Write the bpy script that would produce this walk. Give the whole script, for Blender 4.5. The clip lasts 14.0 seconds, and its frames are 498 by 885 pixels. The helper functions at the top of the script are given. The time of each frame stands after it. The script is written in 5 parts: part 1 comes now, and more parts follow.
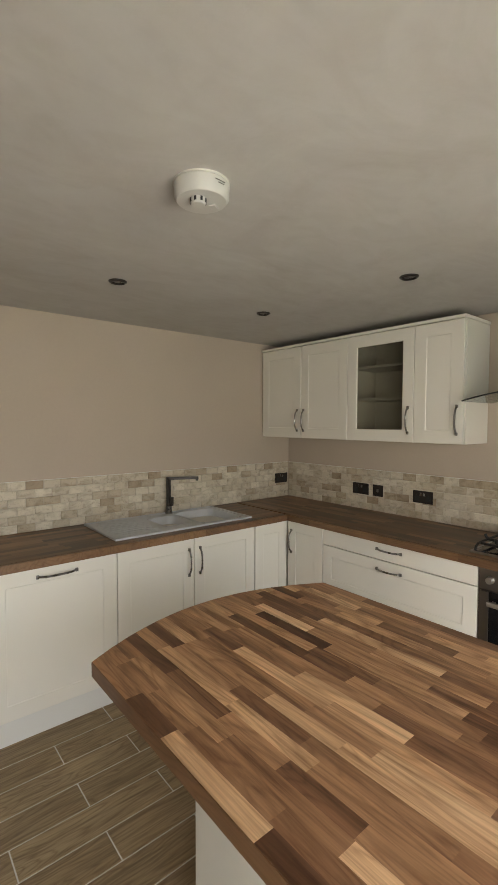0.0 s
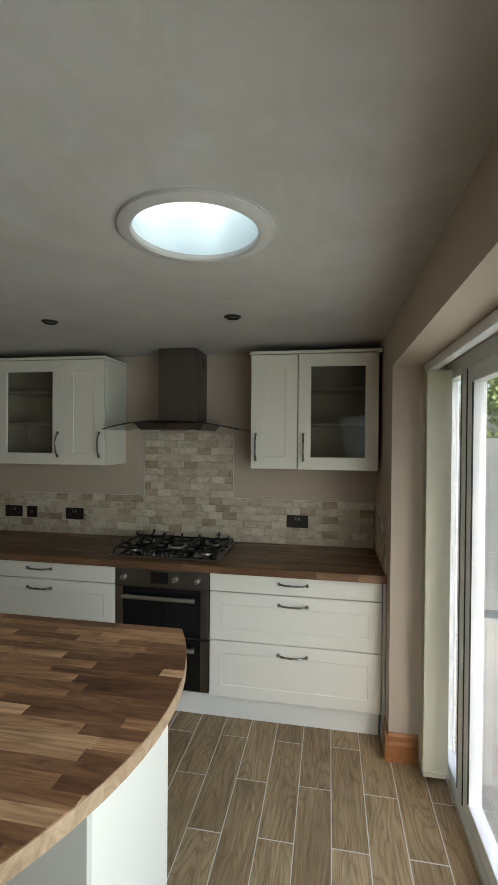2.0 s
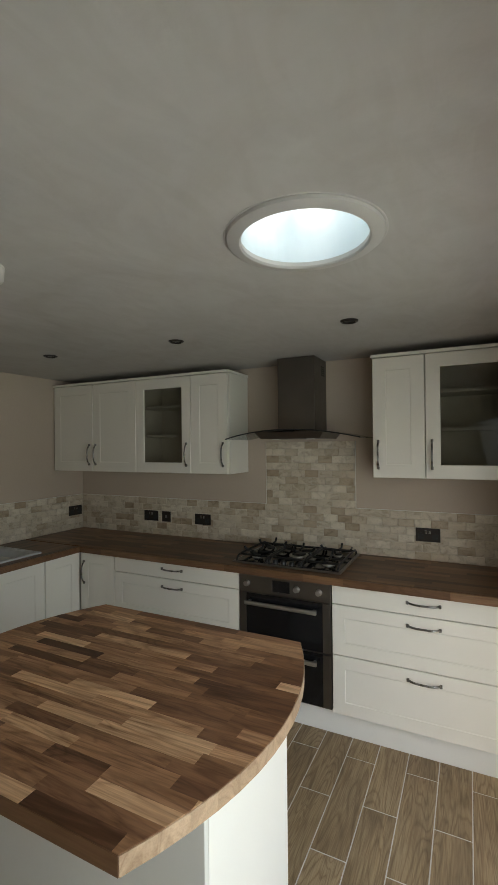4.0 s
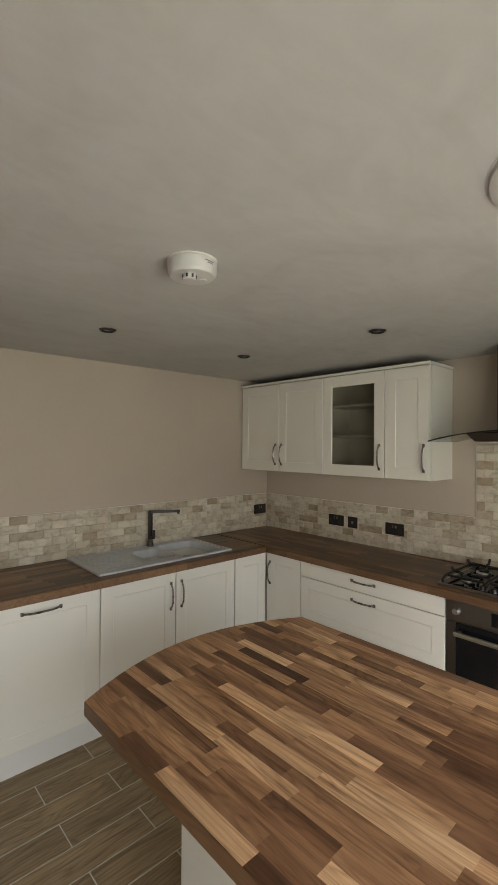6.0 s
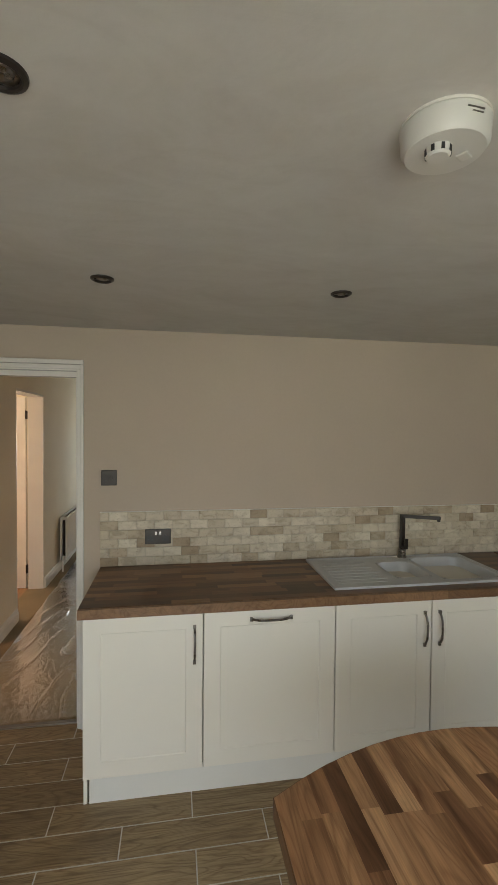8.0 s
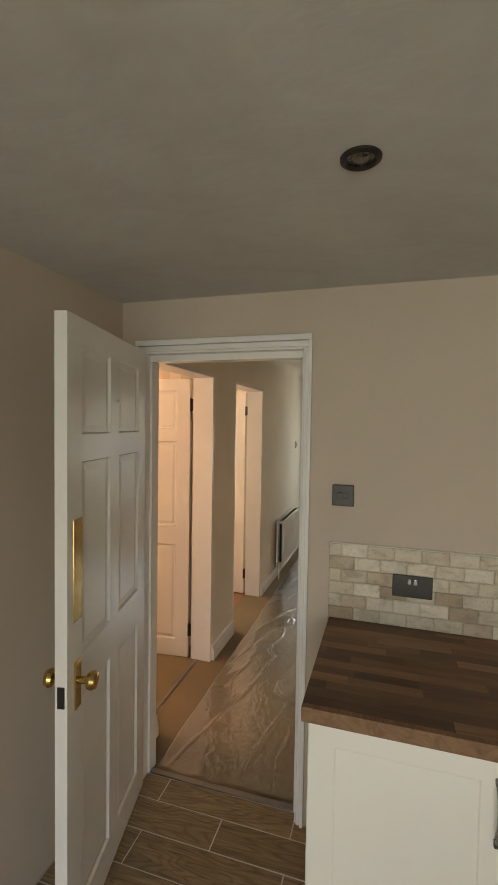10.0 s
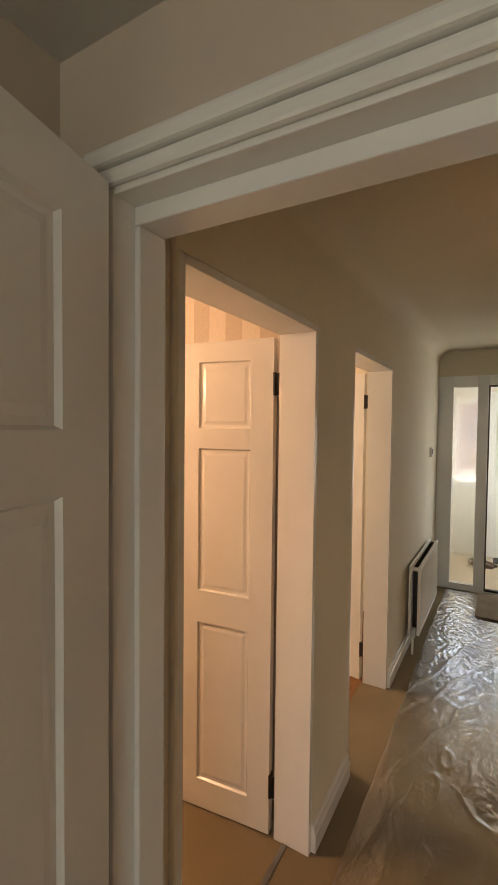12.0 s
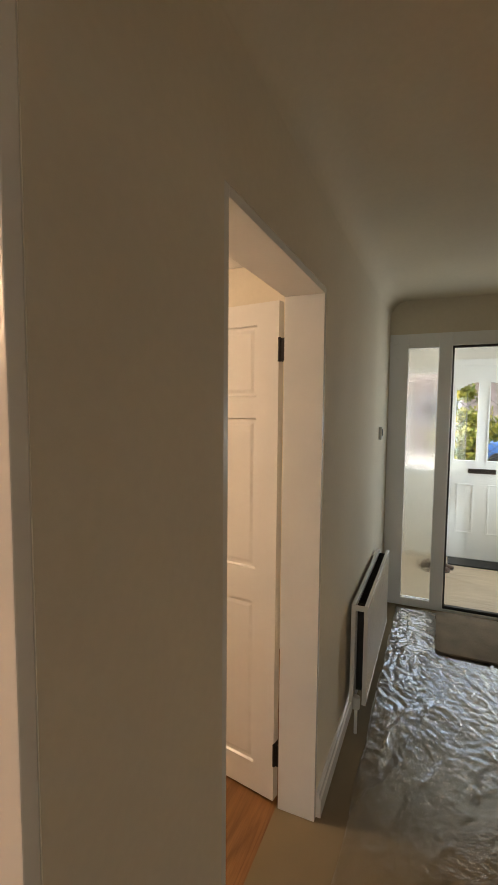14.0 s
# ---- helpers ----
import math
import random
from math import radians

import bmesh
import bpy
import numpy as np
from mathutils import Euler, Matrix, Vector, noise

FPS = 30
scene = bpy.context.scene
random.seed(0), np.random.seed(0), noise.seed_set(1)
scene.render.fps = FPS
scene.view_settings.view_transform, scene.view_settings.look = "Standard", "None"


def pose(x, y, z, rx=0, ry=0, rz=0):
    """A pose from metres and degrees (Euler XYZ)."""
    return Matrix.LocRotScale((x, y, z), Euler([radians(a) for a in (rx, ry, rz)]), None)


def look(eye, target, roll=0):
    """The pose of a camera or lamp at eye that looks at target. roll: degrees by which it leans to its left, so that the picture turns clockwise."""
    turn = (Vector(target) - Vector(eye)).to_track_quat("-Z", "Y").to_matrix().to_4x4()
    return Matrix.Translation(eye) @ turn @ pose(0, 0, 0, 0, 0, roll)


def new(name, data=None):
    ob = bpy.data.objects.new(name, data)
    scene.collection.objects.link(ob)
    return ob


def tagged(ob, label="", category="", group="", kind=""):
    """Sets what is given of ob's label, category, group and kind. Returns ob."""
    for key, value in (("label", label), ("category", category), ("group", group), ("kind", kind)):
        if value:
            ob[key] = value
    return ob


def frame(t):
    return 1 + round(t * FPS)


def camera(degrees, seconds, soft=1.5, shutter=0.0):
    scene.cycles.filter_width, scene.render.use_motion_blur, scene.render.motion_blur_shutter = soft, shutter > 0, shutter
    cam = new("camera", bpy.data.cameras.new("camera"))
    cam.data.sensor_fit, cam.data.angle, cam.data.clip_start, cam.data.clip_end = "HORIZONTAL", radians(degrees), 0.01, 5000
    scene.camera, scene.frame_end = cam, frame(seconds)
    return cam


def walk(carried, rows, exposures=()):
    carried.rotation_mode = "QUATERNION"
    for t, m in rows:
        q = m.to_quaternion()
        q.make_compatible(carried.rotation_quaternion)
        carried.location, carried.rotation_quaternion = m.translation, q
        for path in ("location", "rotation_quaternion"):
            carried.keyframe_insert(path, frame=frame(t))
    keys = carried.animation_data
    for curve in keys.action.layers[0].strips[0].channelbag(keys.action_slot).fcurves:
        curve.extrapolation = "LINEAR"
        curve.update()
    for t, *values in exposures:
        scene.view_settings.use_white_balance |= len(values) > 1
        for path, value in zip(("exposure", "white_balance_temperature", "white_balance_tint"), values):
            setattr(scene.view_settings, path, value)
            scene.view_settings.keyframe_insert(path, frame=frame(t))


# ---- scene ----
cam = camera(58.2, 14.0)
PATH = [
    (0, (2.913, -2.889, 1.58), (1.376, -1.613, 1.489), 0.2),
    (0.5, (3.056, -2.955, 1.609), (1.806, -1.394, 1.551), 0.7),
    (1, (3.127, -3.038, 1.624), (2.221, -1.256, 1.595), 0.4),
    (1.5, (3.177, -3.088, 1.633), (2.609, -1.17, 1.617), 0.4),
    (2, (3.222, -3.114, 1.644), (2.867, -1.146, 1.628), 0.5),
    (2.2, (3.243, -3.114, 1.643), (2.898, -1.144, 1.63), 0.4),
    (4.3, (3.25, -3.063, 1.655), (2.235, -1.34, 1.67), -0.5),
    (4.5, (3.238, -3.058, 1.653), (2.142, -1.385, 1.666), -0.4),
    (5, (3.158, -3.07, 1.654), (1.941, -1.483, 1.665), -0.3),
    (5.5, (3.047, -3.081, 1.665), (1.726, -1.58, 1.67), -0.1),
    (6, (2.995, -2.989, 1.669), (1.523, -1.635, 1.681), 0.4),
    (6.5, (2.986, -2.843, 1.686), (1.362, -1.677, 1.686), 0.7),
    (7, (2.899, -2.78, 1.653), (1.161, -1.79, 1.647), 0.5),
    (7.5, (2.744, -2.757, 1.671), (0.884, -2.024, 1.637), 0.2),
    (8, (2.602, -2.655, 1.687), (0.63, -2.33, 1.633), 0.5),
    (8.5, (2.478, -2.646, 1.689), (0.481, -2.655, 1.59), 0.9),
    (9, (2.31, -2.723, 1.686), (0.318, -2.876, 1.586), 1.0),
    (9.2, (2.239, -2.743, 1.693), (0.254, -2.974, 1.598), 0.9),
    (11.3, (0.94, -3.172, 1.686), (-0.79, -4.178, 1.617), 1.0),
    (11.5, (0.807, -3.229, 1.685), (-0.911, -4.251, 1.616), 0.9),
    (12, (0.492, -3.402, 1.66), (-1.24, -4.396, 1.59), 0.6),
    (12.5, (0.149, -3.518, 1.633), (-1.584, -4.513, 1.55), 0.1),
    (13, (-0.176, -3.591, 1.627), (-1.959, -4.486, 1.488), 0.0),
    (13.5, (-0.442, -3.622, 1.625), (-2.299, -4.344, 1.462), 0.45),
    (14, (-0.766, -3.628, 1.607), (-2.6, -4.41, 1.454), 0.5),
]
walk(cam, [(t, look(eye, target, roll)) for t, eye, target, roll in PATH], [(0, 4.25, 7400, 15), (0.5, 4.26, 7300, 15), (1, 3.87, 7000, 10), (1.5, 3.6, 6800, 9), (2, 3.33, 6450, 6), (4.5, 3.3, 6850, 11), (5, 3.35, 7000, 13), (6, 4.01, 7150, 14), (7, 4.05, 7150, 11), (8, 4.0, 7150, 11), (9, 4.04, 7100, 12), (11.5, 4.07, 8350, 13), (12, 3.97, 7950, 15), (12.5, 3.95, 7400, 10), (13, 3.57, 7000, 7), (14, 3.72, 7100, 11)])

# ---------------------------------------------------------------- world and light
world = bpy.data.worlds.new("sky")
scene.world = world
world.use_nodes = True
wn = world.node_tree
sky = wn.nodes.new("ShaderNodeTexSky")
sky.sky_type, sky.sun_disc = "NISHITA", False
sky.sun_elevation, sky.sun_rotation = radians(48), radians(188)
sky.air_density, sky.dust_density, sky.ozone_density = 1.0, 6.0, 0.6
wn.links.new(sky.outputs[0], wn.nodes["Background"].inputs[0])
wn.nodes["Background"].inputs[1].default_value = 0.06
sun = new("sun", bpy.data.lights.new("sun", "SUN"))
sun.data.energy, sun.data.angle, sun.data.color = 0.5, radians(20), (1.0, 0.95, 0.88)
sun.matrix_world = look((-4, -30, 33), (0, 0, 0))


def lamp(name, where, watts, colour, size):
    ob = new(name, bpy.data.lights.new(name, "POINT"))
    ob.data.energy, ob.data.color, ob.data.shadow_soft_size = watts, colour, size
    ob.location = where
    return ob


def opening_lamp(name, where, towards, width, height, watts, colour):
    """Area lamp in an opening, standing in for sky light."""
    ob = new(name, bpy.data.lights.new(name, "AREA"))
    ob.data.shape, ob.data.size, ob.data.size_y, ob.data.energy, ob.data.color = "RECTANGLE", width, height, watts, colour
    ob.matrix_world = look(where, towards)
    return ob


opening_lamp("patio_sky_light", (3.775, -2.5, 1.0), (1.0, -1.75, 0.45), 2.0, 1.86, 2.1, (0.84, 0.94, 1.0)).data.spread = radians(150)
# added fill in an unseen porch side gap, to brighten porch and hall
opening_lamp("porch_fill_light", (-5.33, -2.47, 1.25), (-5.33, -9, 1.25), 1.2, 1.0, 1.35, (0.84, 0.95, 1.0))
lamp("side_room_light", (-0.3, -5.35, 2.05), 4.2, (1.0, 0.65, 0.43), 0.22)
# added point light, stands in for window daylight in the far side room
lamp("side_room_light", (-2.0, -5.8, 2.0), 5.2, (1.0, 0.80, 0.63), 0.2)

# ---------------------------------------------------------------- materials
def nodes_of(name):
    m = bpy.data.materials.new(name)
    m.use_nodes = True
    return m, m.node_tree, m.node_tree.nodes["Principled BSDF"]


def add(nt, kind, **inputs):
    n = nt.nodes.new(kind)
    for k, v in inputs.items():
        n.inputs[k.replace("_", " ")].default_value = v
    return n


def ramp(nt, source, stops):
    r = nt.nodes.new("ShaderNodeValToRGB")
    while len(r.color_ramp.elements) < len(stops):
        r.color_ramp.elements.new(0.5)
    for e, (p, c) in zip(r.color_ramp.elements, stops):
        e.position, e.color = p, (*c, 1)
    nt.links.new(source, r.inputs[0])
    return r.outputs[0]


def mixed(nt, kind, fac, a, b):
    n = nt.nodes.new("ShaderNodeMix")
    n.data_type, n.blend_type = "RGBA", kind
    for slot, v in ((0, fac), (6, a), (7, b)):
        if isinstance(v, (int, float)):
            n.inputs[slot].default_value = v
        elif isinstance(v, tuple):
            n.inputs[slot].default_value = (*v, 1)
        else:
            nt.links.new(v, n.inputs[slot])
    return n.outputs[2]


def noise_of(nt, scale, detail=4.0, stretch=(1, 1, 1), shift=None, distortion=0.0, rough=0.5):
    co = nt.nodes.new("ShaderNodeTexCoord")
    mp = add(nt, "ShaderNodeMapping", Scale=stretch)
    nt.links.new(co.outputs["Object"], mp.inputs[0])
    if shift is not None:
        nt.links.new(shift, mp.inputs[1])
    n = add(nt, "ShaderNodeTexNoise", Scale=scale, Detail=detail, Distortion=distortion, Roughness=rough)
    nt.links.new(mp.outputs[0], n.inputs[0])
    return n.outputs[0]


def bump(nt, bsdf, height, strength, distance):
    b = add(nt, "ShaderNodeBump", Strength=strength, Distance=distance)
    nt.links.new(height, b.inputs["Height"])
    nt.links.new(b.outputs[0], bsdf.inputs["Normal"])
    return b


def paint(name, colour, rough=0.6, vary=0.06, grain=0.15, big=1.3, fine=90.0, metal=0.0, depth=0.002, spec=0.5):
    """Paint, plaster, plastic or metal with faint cloudy variation and fine relief."""
    m, nt, b = nodes_of(name)
    dark = tuple(c * (1 - vary * 2) for c in colour)
    light = tuple(min(1, c * (1 + vary)) for c in colour)
    c1 = ramp(nt, noise_of(nt, big, 5.0), ((0.3, dark), (0.7, light)))
    c2 = mixed(nt, "MULTIPLY", 0.25, c1, ramp(nt, noise_of(nt, fine, 3.0), ((0.35, (1 - vary * 2,) * 3), (0.65, (1, 1, 1)))))
    nt.links.new(c2, b.inputs["Base Color"])
    rr = add(nt, "ShaderNodeMapRange", To_Min=max(0, rough - 0.06), To_Max=min(1, rough + 0.06))
    nt.links.new(noise_of(nt, big * 6, 3.0), rr.inputs[0])
    nt.links.new(rr.outputs[0], b.inputs["Roughness"])
    b.inputs["Metallic"].default_value = metal
    b.inputs["Specular IOR Level"].default_value = spec
    if grain:
        bump(nt, b, noise_of(nt, fine, 4.0), grain, depth)
    return m


def random_of(nt):
    return nt.nodes.new("ShaderNodeObjectInfo").outputs["Random"]


def shifted(nt, amount):
    r = nt.nodes.new("ShaderNodeVectorMath")
    r.operation = "SCALE"
    v = nt.nodes.new("ShaderNodeCombineXYZ")
    rnd = random_of(nt)
    for i in range(3):
        mm = nt.nodes.new("ShaderNodeMath")
        mm.operation = "MULTIPLY"
        mm.inputs[1].default_value = (1.0, 7.3, 3.1)[i]
        nt.links.new(rnd, mm.inputs[0])
        nt.links.new(mm.outputs[0], v.inputs[i])
    nt.links.new(v.outputs[0], r.inputs[0])
    r.inputs[3].default_value = amount
    return r.outputs[0]


def wood(name, stops, along, rough, grain=0.5, rings=9.0, gloss_coat=0.0, fleck=0.5, figure=0.4, streak=(0.45, 0.36, 0.28)):
    """Planks or staves: each its own tone by Object Info's Random, grain along the axis given."""
    m, nt, b = nodes_of(name)
    tone = ramp(nt, random_of(nt), stops)
    sh = shifted(nt, 13.0)
    coarse = noise_of(nt, rings * 1.5, 7.0, tuple(0.075 if i == along else 1.0 for i in range(3)), sh, 1.3, 0.66)
    broad = noise_of(nt, rings * 0.35, 4.0, tuple(0.4 if i == along else 1.0 for i in range(3)), sh, 1.2)
    fine = noise_of(nt, 260.0, 3.0, tuple(0.04 if i == along else 1.0 for i in range(3)), sh)
    # growth rings: contour lines of a slow, stretched field
    field = noise_of(nt, rings * 0.55, 2.5, tuple(0.13 if i == along else 1.0 for i in range(3)), sh, 0.5, 0.45)
    k = nt.nodes.new("ShaderNodeMath")
    k.operation = "MULTIPLY"
    k.inputs[1].default_value = 20.0
    nt.links.new(field, k.inputs[0])
    fr = nt.nodes.new("ShaderNodeMath")
    fr.operation = "PINGPONG"
    fr.inputs[1].default_value = 0.5
    nt.links.new(k.outputs[0], fr.inputs[0])
    c1 = mixed(nt, "MULTIPLY", grain, tone, ramp(nt, coarse, ((0.34, streak), (0.5, (0.95, 0.93, 0.90)), (0.66, (1.25, 1.2, 1.14)))))
    c1 = mixed(nt, "MULTIPLY", grain * 0.6, c1, ramp(nt, broad, ((0.35, (0.62, 0.55, 0.48)), (0.6, (1.12, 1.1, 1.06)))))
    c2 = mixed(nt, "MULTIPLY", figure, c1, ramp(nt, fr.outputs[0], ((0.0, (0.52, 0.43, 0.35)), (0.22, (0.95, 0.94, 0.92)), (0.5, (1.05, 1.04, 1.03)))))
    c3 = mixed(nt, "MULTIPLY", fleck * 0.6, c2, ramp(nt, fine, ((0.35, (0.55, 0.48, 0.42)), (0.6, (1, 1, 1)))))
    nt.links.new(c3, b.inputs["Base Color"])
    rr = add(nt, "ShaderNodeMapRange", To_Min=rough - 0.08, To_Max=rough + 0.1)
    nt.links.new(coarse, rr.inputs[0])
    nt.links.new(rr.outputs[0], b.inputs["Roughness"])
    b.inputs["Coat Weight"].default_value = gloss_coat
    b.inputs["Specular IOR Level"].default_value = 0.4
    bump(nt, b, fine, 0.1, 0.001)
    return m


def sheen(nt, least, power):
    """Mirror share of a thin clear sheet, the same from either side: little head-on, much at a grazing angle."""
    lw = nt.nodes.new("ShaderNodeLayerWeight")
    p = nt.nodes.new("ShaderNodeMath")
    p.operation = "POWER"
    p.inputs[1].default_value = power
    q = nt.nodes.new("ShaderNodeMath")
    q.operation, q.use_clamp = "MULTIPLY_ADD", True
    q.inputs[1].default_value, q.inputs[2].default_value = 1 - least, least
    nt.links.new(lw.outputs["Facing"], p.inputs[0])
    nt.links.new(p.outputs[0], q.inputs[0])
    return lw, q


def clear_glass(name, tint, rough=0.0):
    m, nt, b = nodes_of(name)
    nt.nodes.remove(b)
    tr = add(nt, "ShaderNodeBsdfTransparent", Color=(*tint, 1))
    gl = add(nt, "ShaderNodeBsdfGlossy", Roughness=rough)
    fr = sheen(nt, 0.04, 5.0)[1]
    mx = nt.nodes.new("ShaderNodeMixShader")
    for i, s in enumerate((fr, tr, gl)):
        nt.links.new(s.outputs[0], mx.inputs[i])
    nt.links.new(mx.outputs[0], nt.nodes["Material Output"].inputs[0])
    return m


def tile_material(name):
    m, nt, b = nodes_of(name)
    tone = ramp(nt, random_of(nt), ((0.0, (0.37, 0.285, 0.195)), (0.10, (0.46, 0.375, 0.27)), (0.25, (0.555, 0.485, 0.375)),
                                    (0.7, (0.60, 0.535, 0.43)), (1.0, (0.70, 0.64, 0.53))))
    sh = shifted(nt, 9.0)
    n1 = noise_of(nt, 14.0, 6.0, (1, 1, 1.6), sh, 0.8)
    n2 = noise_of(nt, 130.0, 3.0, (1, 1, 1), sh)
    c1 = mixed(nt, "MULTIPLY", 0.7, tone, ramp(nt, n1, ((0.3, (0.62, 0.56, 0.48)), (0.48, (1.0, 0.98, 0.95)), (0.66, (1.15, 1.13, 1.10)))))
    c2 = mixed(nt, "MULTIPLY", 0.5, c1, ramp(nt, n2, ((0.3, (0.55, 0.48, 0.4)), (0.42, (1, 1, 1)))))
    nt.links.new(c2, b.inputs["Base Color"])
    b.inputs["Roughness"].default_value = 0.62
    bump(nt, b, n1, 0.25, 0.003)
    return m


def stripes_material(name):
    m, nt, b = nodes_of(name)
    co = nt.nodes.new("ShaderNodeTexCoord")
    mp = add(nt, "ShaderNodeMapping", Scale=(0, 1, 0))
    nt.links.new(co.outputs["Object"], mp.inputs[0])
    w = add(nt, "ShaderNodeTexWave", Scale=1.75)
    w.bands_direction = "Y"
    nt.links.new(mp.outputs[0], w.inputs[0])
    c = ramp(nt, w.outputs[1], ((0.48, (0.54, 0.445, 0.345)), (0.52, (0.68, 0.595, 0.49))))
    nt.links.new(mixed(nt, "MULTIPLY", 0.2, c, noise_of(nt, 60, 3)), b.inputs["Base Color"])
    b.inputs["Roughness"].default_value = 0.55
    return m


def carpet_material(name):
    m, nt, b = nodes_of(name)
    n1, n2 = noise_of(nt, 2.2, 4.0), noise_of(nt, 420.0, 2.0)
    c = mixed(nt, "MULTIPLY", 0.5, ramp(nt, n1, ((0.3, (0.21, 0.16, 0.092)), (0.7, (0.28, 0.215, 0.13)))),
              ramp(nt, n2, ((0.3, (0.6, 0.57, 0.53)), (0.7, (1, 1, 1)))))
    nt.links.new(c, b.inputs["Base Color"])
    b.inputs["Roughness"].default_value = 0.95
    bump(nt, b, n2, 0.5, 0.004)
    return m


def film_material(name):
    """Thin clear plastic sheet: mostly see-through, sharp glints on its creases."""
    m, nt, b = nodes_of(name)
    nt.nodes.remove(b)
    tr = add(nt, "ShaderNodeBsdfTransparent", Color=(0.98, 0.98, 0.98, 1))
    gl = add(nt, "ShaderNodeBsdfGlossy", Roughness=0.035)
    lw, fr = sheen(nt, 0.03, 2.2)
    fr.inputs[1].default_value = 1.8
    n1 = noise_of(nt, 24.0, 3.0, (0.7, 1.0, 1.0), None, 1.6, 0.55)
    bp = add(nt, "ShaderNodeBump", Strength=0.2, Distance=0.012)
    nt.links.new(n1, bp.inputs["Height"])
    for n in (gl, lw):
        nt.links.new(bp.outputs[0], n.inputs["Normal"])
    mx = nt.nodes.new("ShaderNodeMixShader")
    for i, s in enumerate((fr, tr, gl)):
        nt.links.new(s.outputs[0], mx.inputs[i])
    nt.links.new(mx.outputs[0], nt.nodes["Material Output"].inputs[0])
    return m


def rippled_glass(name):
    m, nt, b = nodes_of(name)
    b.inputs["Base Color"].default_value = (0.93, 0.96, 0.95, 1)
    b.inputs["Transmission Weight"].default_value = 1.0
    b.inputs["Roughness"].default_value = 0.14
    b.inputs["IOR"].default_value = 1.3
    bump(nt, b, noise_of(nt, 60.0, 2.0, (1, 1, 0.6), None, 1.0), 0.3, 0.008)
    return m


def leaf_material(name, a, c):
    m, nt, b = nodes_of(name)
    g = nt.nodes.new("ShaderNodeNewGeometry")
    nt.links.new(ramp(nt, g.outputs["Random Per Island"], ((0.0, a), (1.0, c))), b.inputs["Base Color"])
    b.inputs["Roughness"].default_value = 0.6
    return m


M = {}
M["wall"] = paint("beige_wall_paint", (0.55, 0.457, 0.366), 0.85, 0.035, 0.25, 0.9, 55.0)
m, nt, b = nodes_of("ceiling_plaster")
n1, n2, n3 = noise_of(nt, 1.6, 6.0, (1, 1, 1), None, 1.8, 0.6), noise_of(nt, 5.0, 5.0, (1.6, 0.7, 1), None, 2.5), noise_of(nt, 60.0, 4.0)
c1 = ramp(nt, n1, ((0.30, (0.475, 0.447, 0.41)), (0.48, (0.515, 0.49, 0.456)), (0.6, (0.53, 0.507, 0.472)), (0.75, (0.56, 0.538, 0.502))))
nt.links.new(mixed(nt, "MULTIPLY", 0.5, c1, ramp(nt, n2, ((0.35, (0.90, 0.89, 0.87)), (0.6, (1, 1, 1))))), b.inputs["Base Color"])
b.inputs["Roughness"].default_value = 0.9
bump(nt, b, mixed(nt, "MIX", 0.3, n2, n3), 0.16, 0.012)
M["ceiling"] = m
M["hall_wall"] = paint("hall_wall_paint", (0.72, 0.655, 0.53), 0.8, 0.05, 0.3, 0.8, 45.0)
M["white"] = paint("white_gloss_paint", (0.80, 0.775, 0.73), 0.2, 0.02, 0.1, 3.0, 60.0)
M["unit"] = paint("ivory_cabinet_foil", (0.83, 0.79, 0.70), 0.36, 0.012, 0.06, 2.0, 140.0)
M["unit_edge"] = paint("cabinet_carcass", (0.72, 0.69, 0.62), 0.5, 0.02, 0.0)
# units' ivory darkened by a quarter: shade of the island's back in the colour
M["shaded_panel"] = paint("shaded_ivory_panel", (0.62, 0.60, 0.53), 0.5, 0.02, 0.05)
M["plinth"] = paint("ivory_plinth", (0.78, 0.765, 0.71), 0.45, 0.02, 0.05)
M["chrome"] = paint("brushed_chrome", (0.26, 0.245, 0.225), 0.28, 0.04, 0.05, 8.0, 200.0, 1.0)
M["steel"] = paint("dark_brushed_steel", (0.215, 0.195, 0.175), 0.38, 0.05, 0.08, 5.0, 220.0, 1.0)
M["hob_steel"] = paint("hob_steel", (0.30, 0.29, 0.28), 0.32, 0.05, 0.05, 6.0, 220.0, 1.0)
M["satin"] = paint("satin_metal", (0.58, 0.56, 0.53), 0.36, 0.03, 0.0, 5.0, 150.0, 1.0)
M["black_iron"] = paint("black_cast_iron", (0.006, 0.006, 0.006), 0.42, 0.1, 0.2, 10.0, 150.0)
M["black_glass"] = paint("black_oven_glass", (0.008, 0.008, 0.009), 0.08, 0.05, 0.0)
M["nickel"] = paint("black_nickel_plate", (0.04, 0.032, 0.027), 0.34, 0.05, 0.03, 12.0, 200.0, 0.3, spec=0.35)
M["dark"] = paint("dark_plastic", (0.02, 0.019, 0.018), 0.5, 0.05, 0.0)
M["plastic"] = paint("white_plastic", (0.60, 0.58, 0.535), 0.4, 0.02, 0.05, 5.0, 120.0)
M["upvc"] = paint("white_upvc", (0.86, 0.87, 0.87), 0.3, 0.02, 0.03, 2.0, 80.0)
M["sink"] = paint("pale_grey_composite_sink", (0.56, 0.57, 0.58), 0.4, 0.03, 0.1, 6.0, 300.0)
M["grout"] = paint("pale_grout", (0.54, 0.485, 0.40), 0.9, 0.05, 0.2, 5.0, 120.0)
M["floor_grout"] = paint("floor_grout", (0.66, 0.63, 0.57), 0.9, 0.06, 0.2, 4.0, 120.0)
M["brass"] = paint("polished_brass", (0.66, 0.46, 0.16), 0.18, 0.06, 0.03, 9.0, 150.0, 1.0)
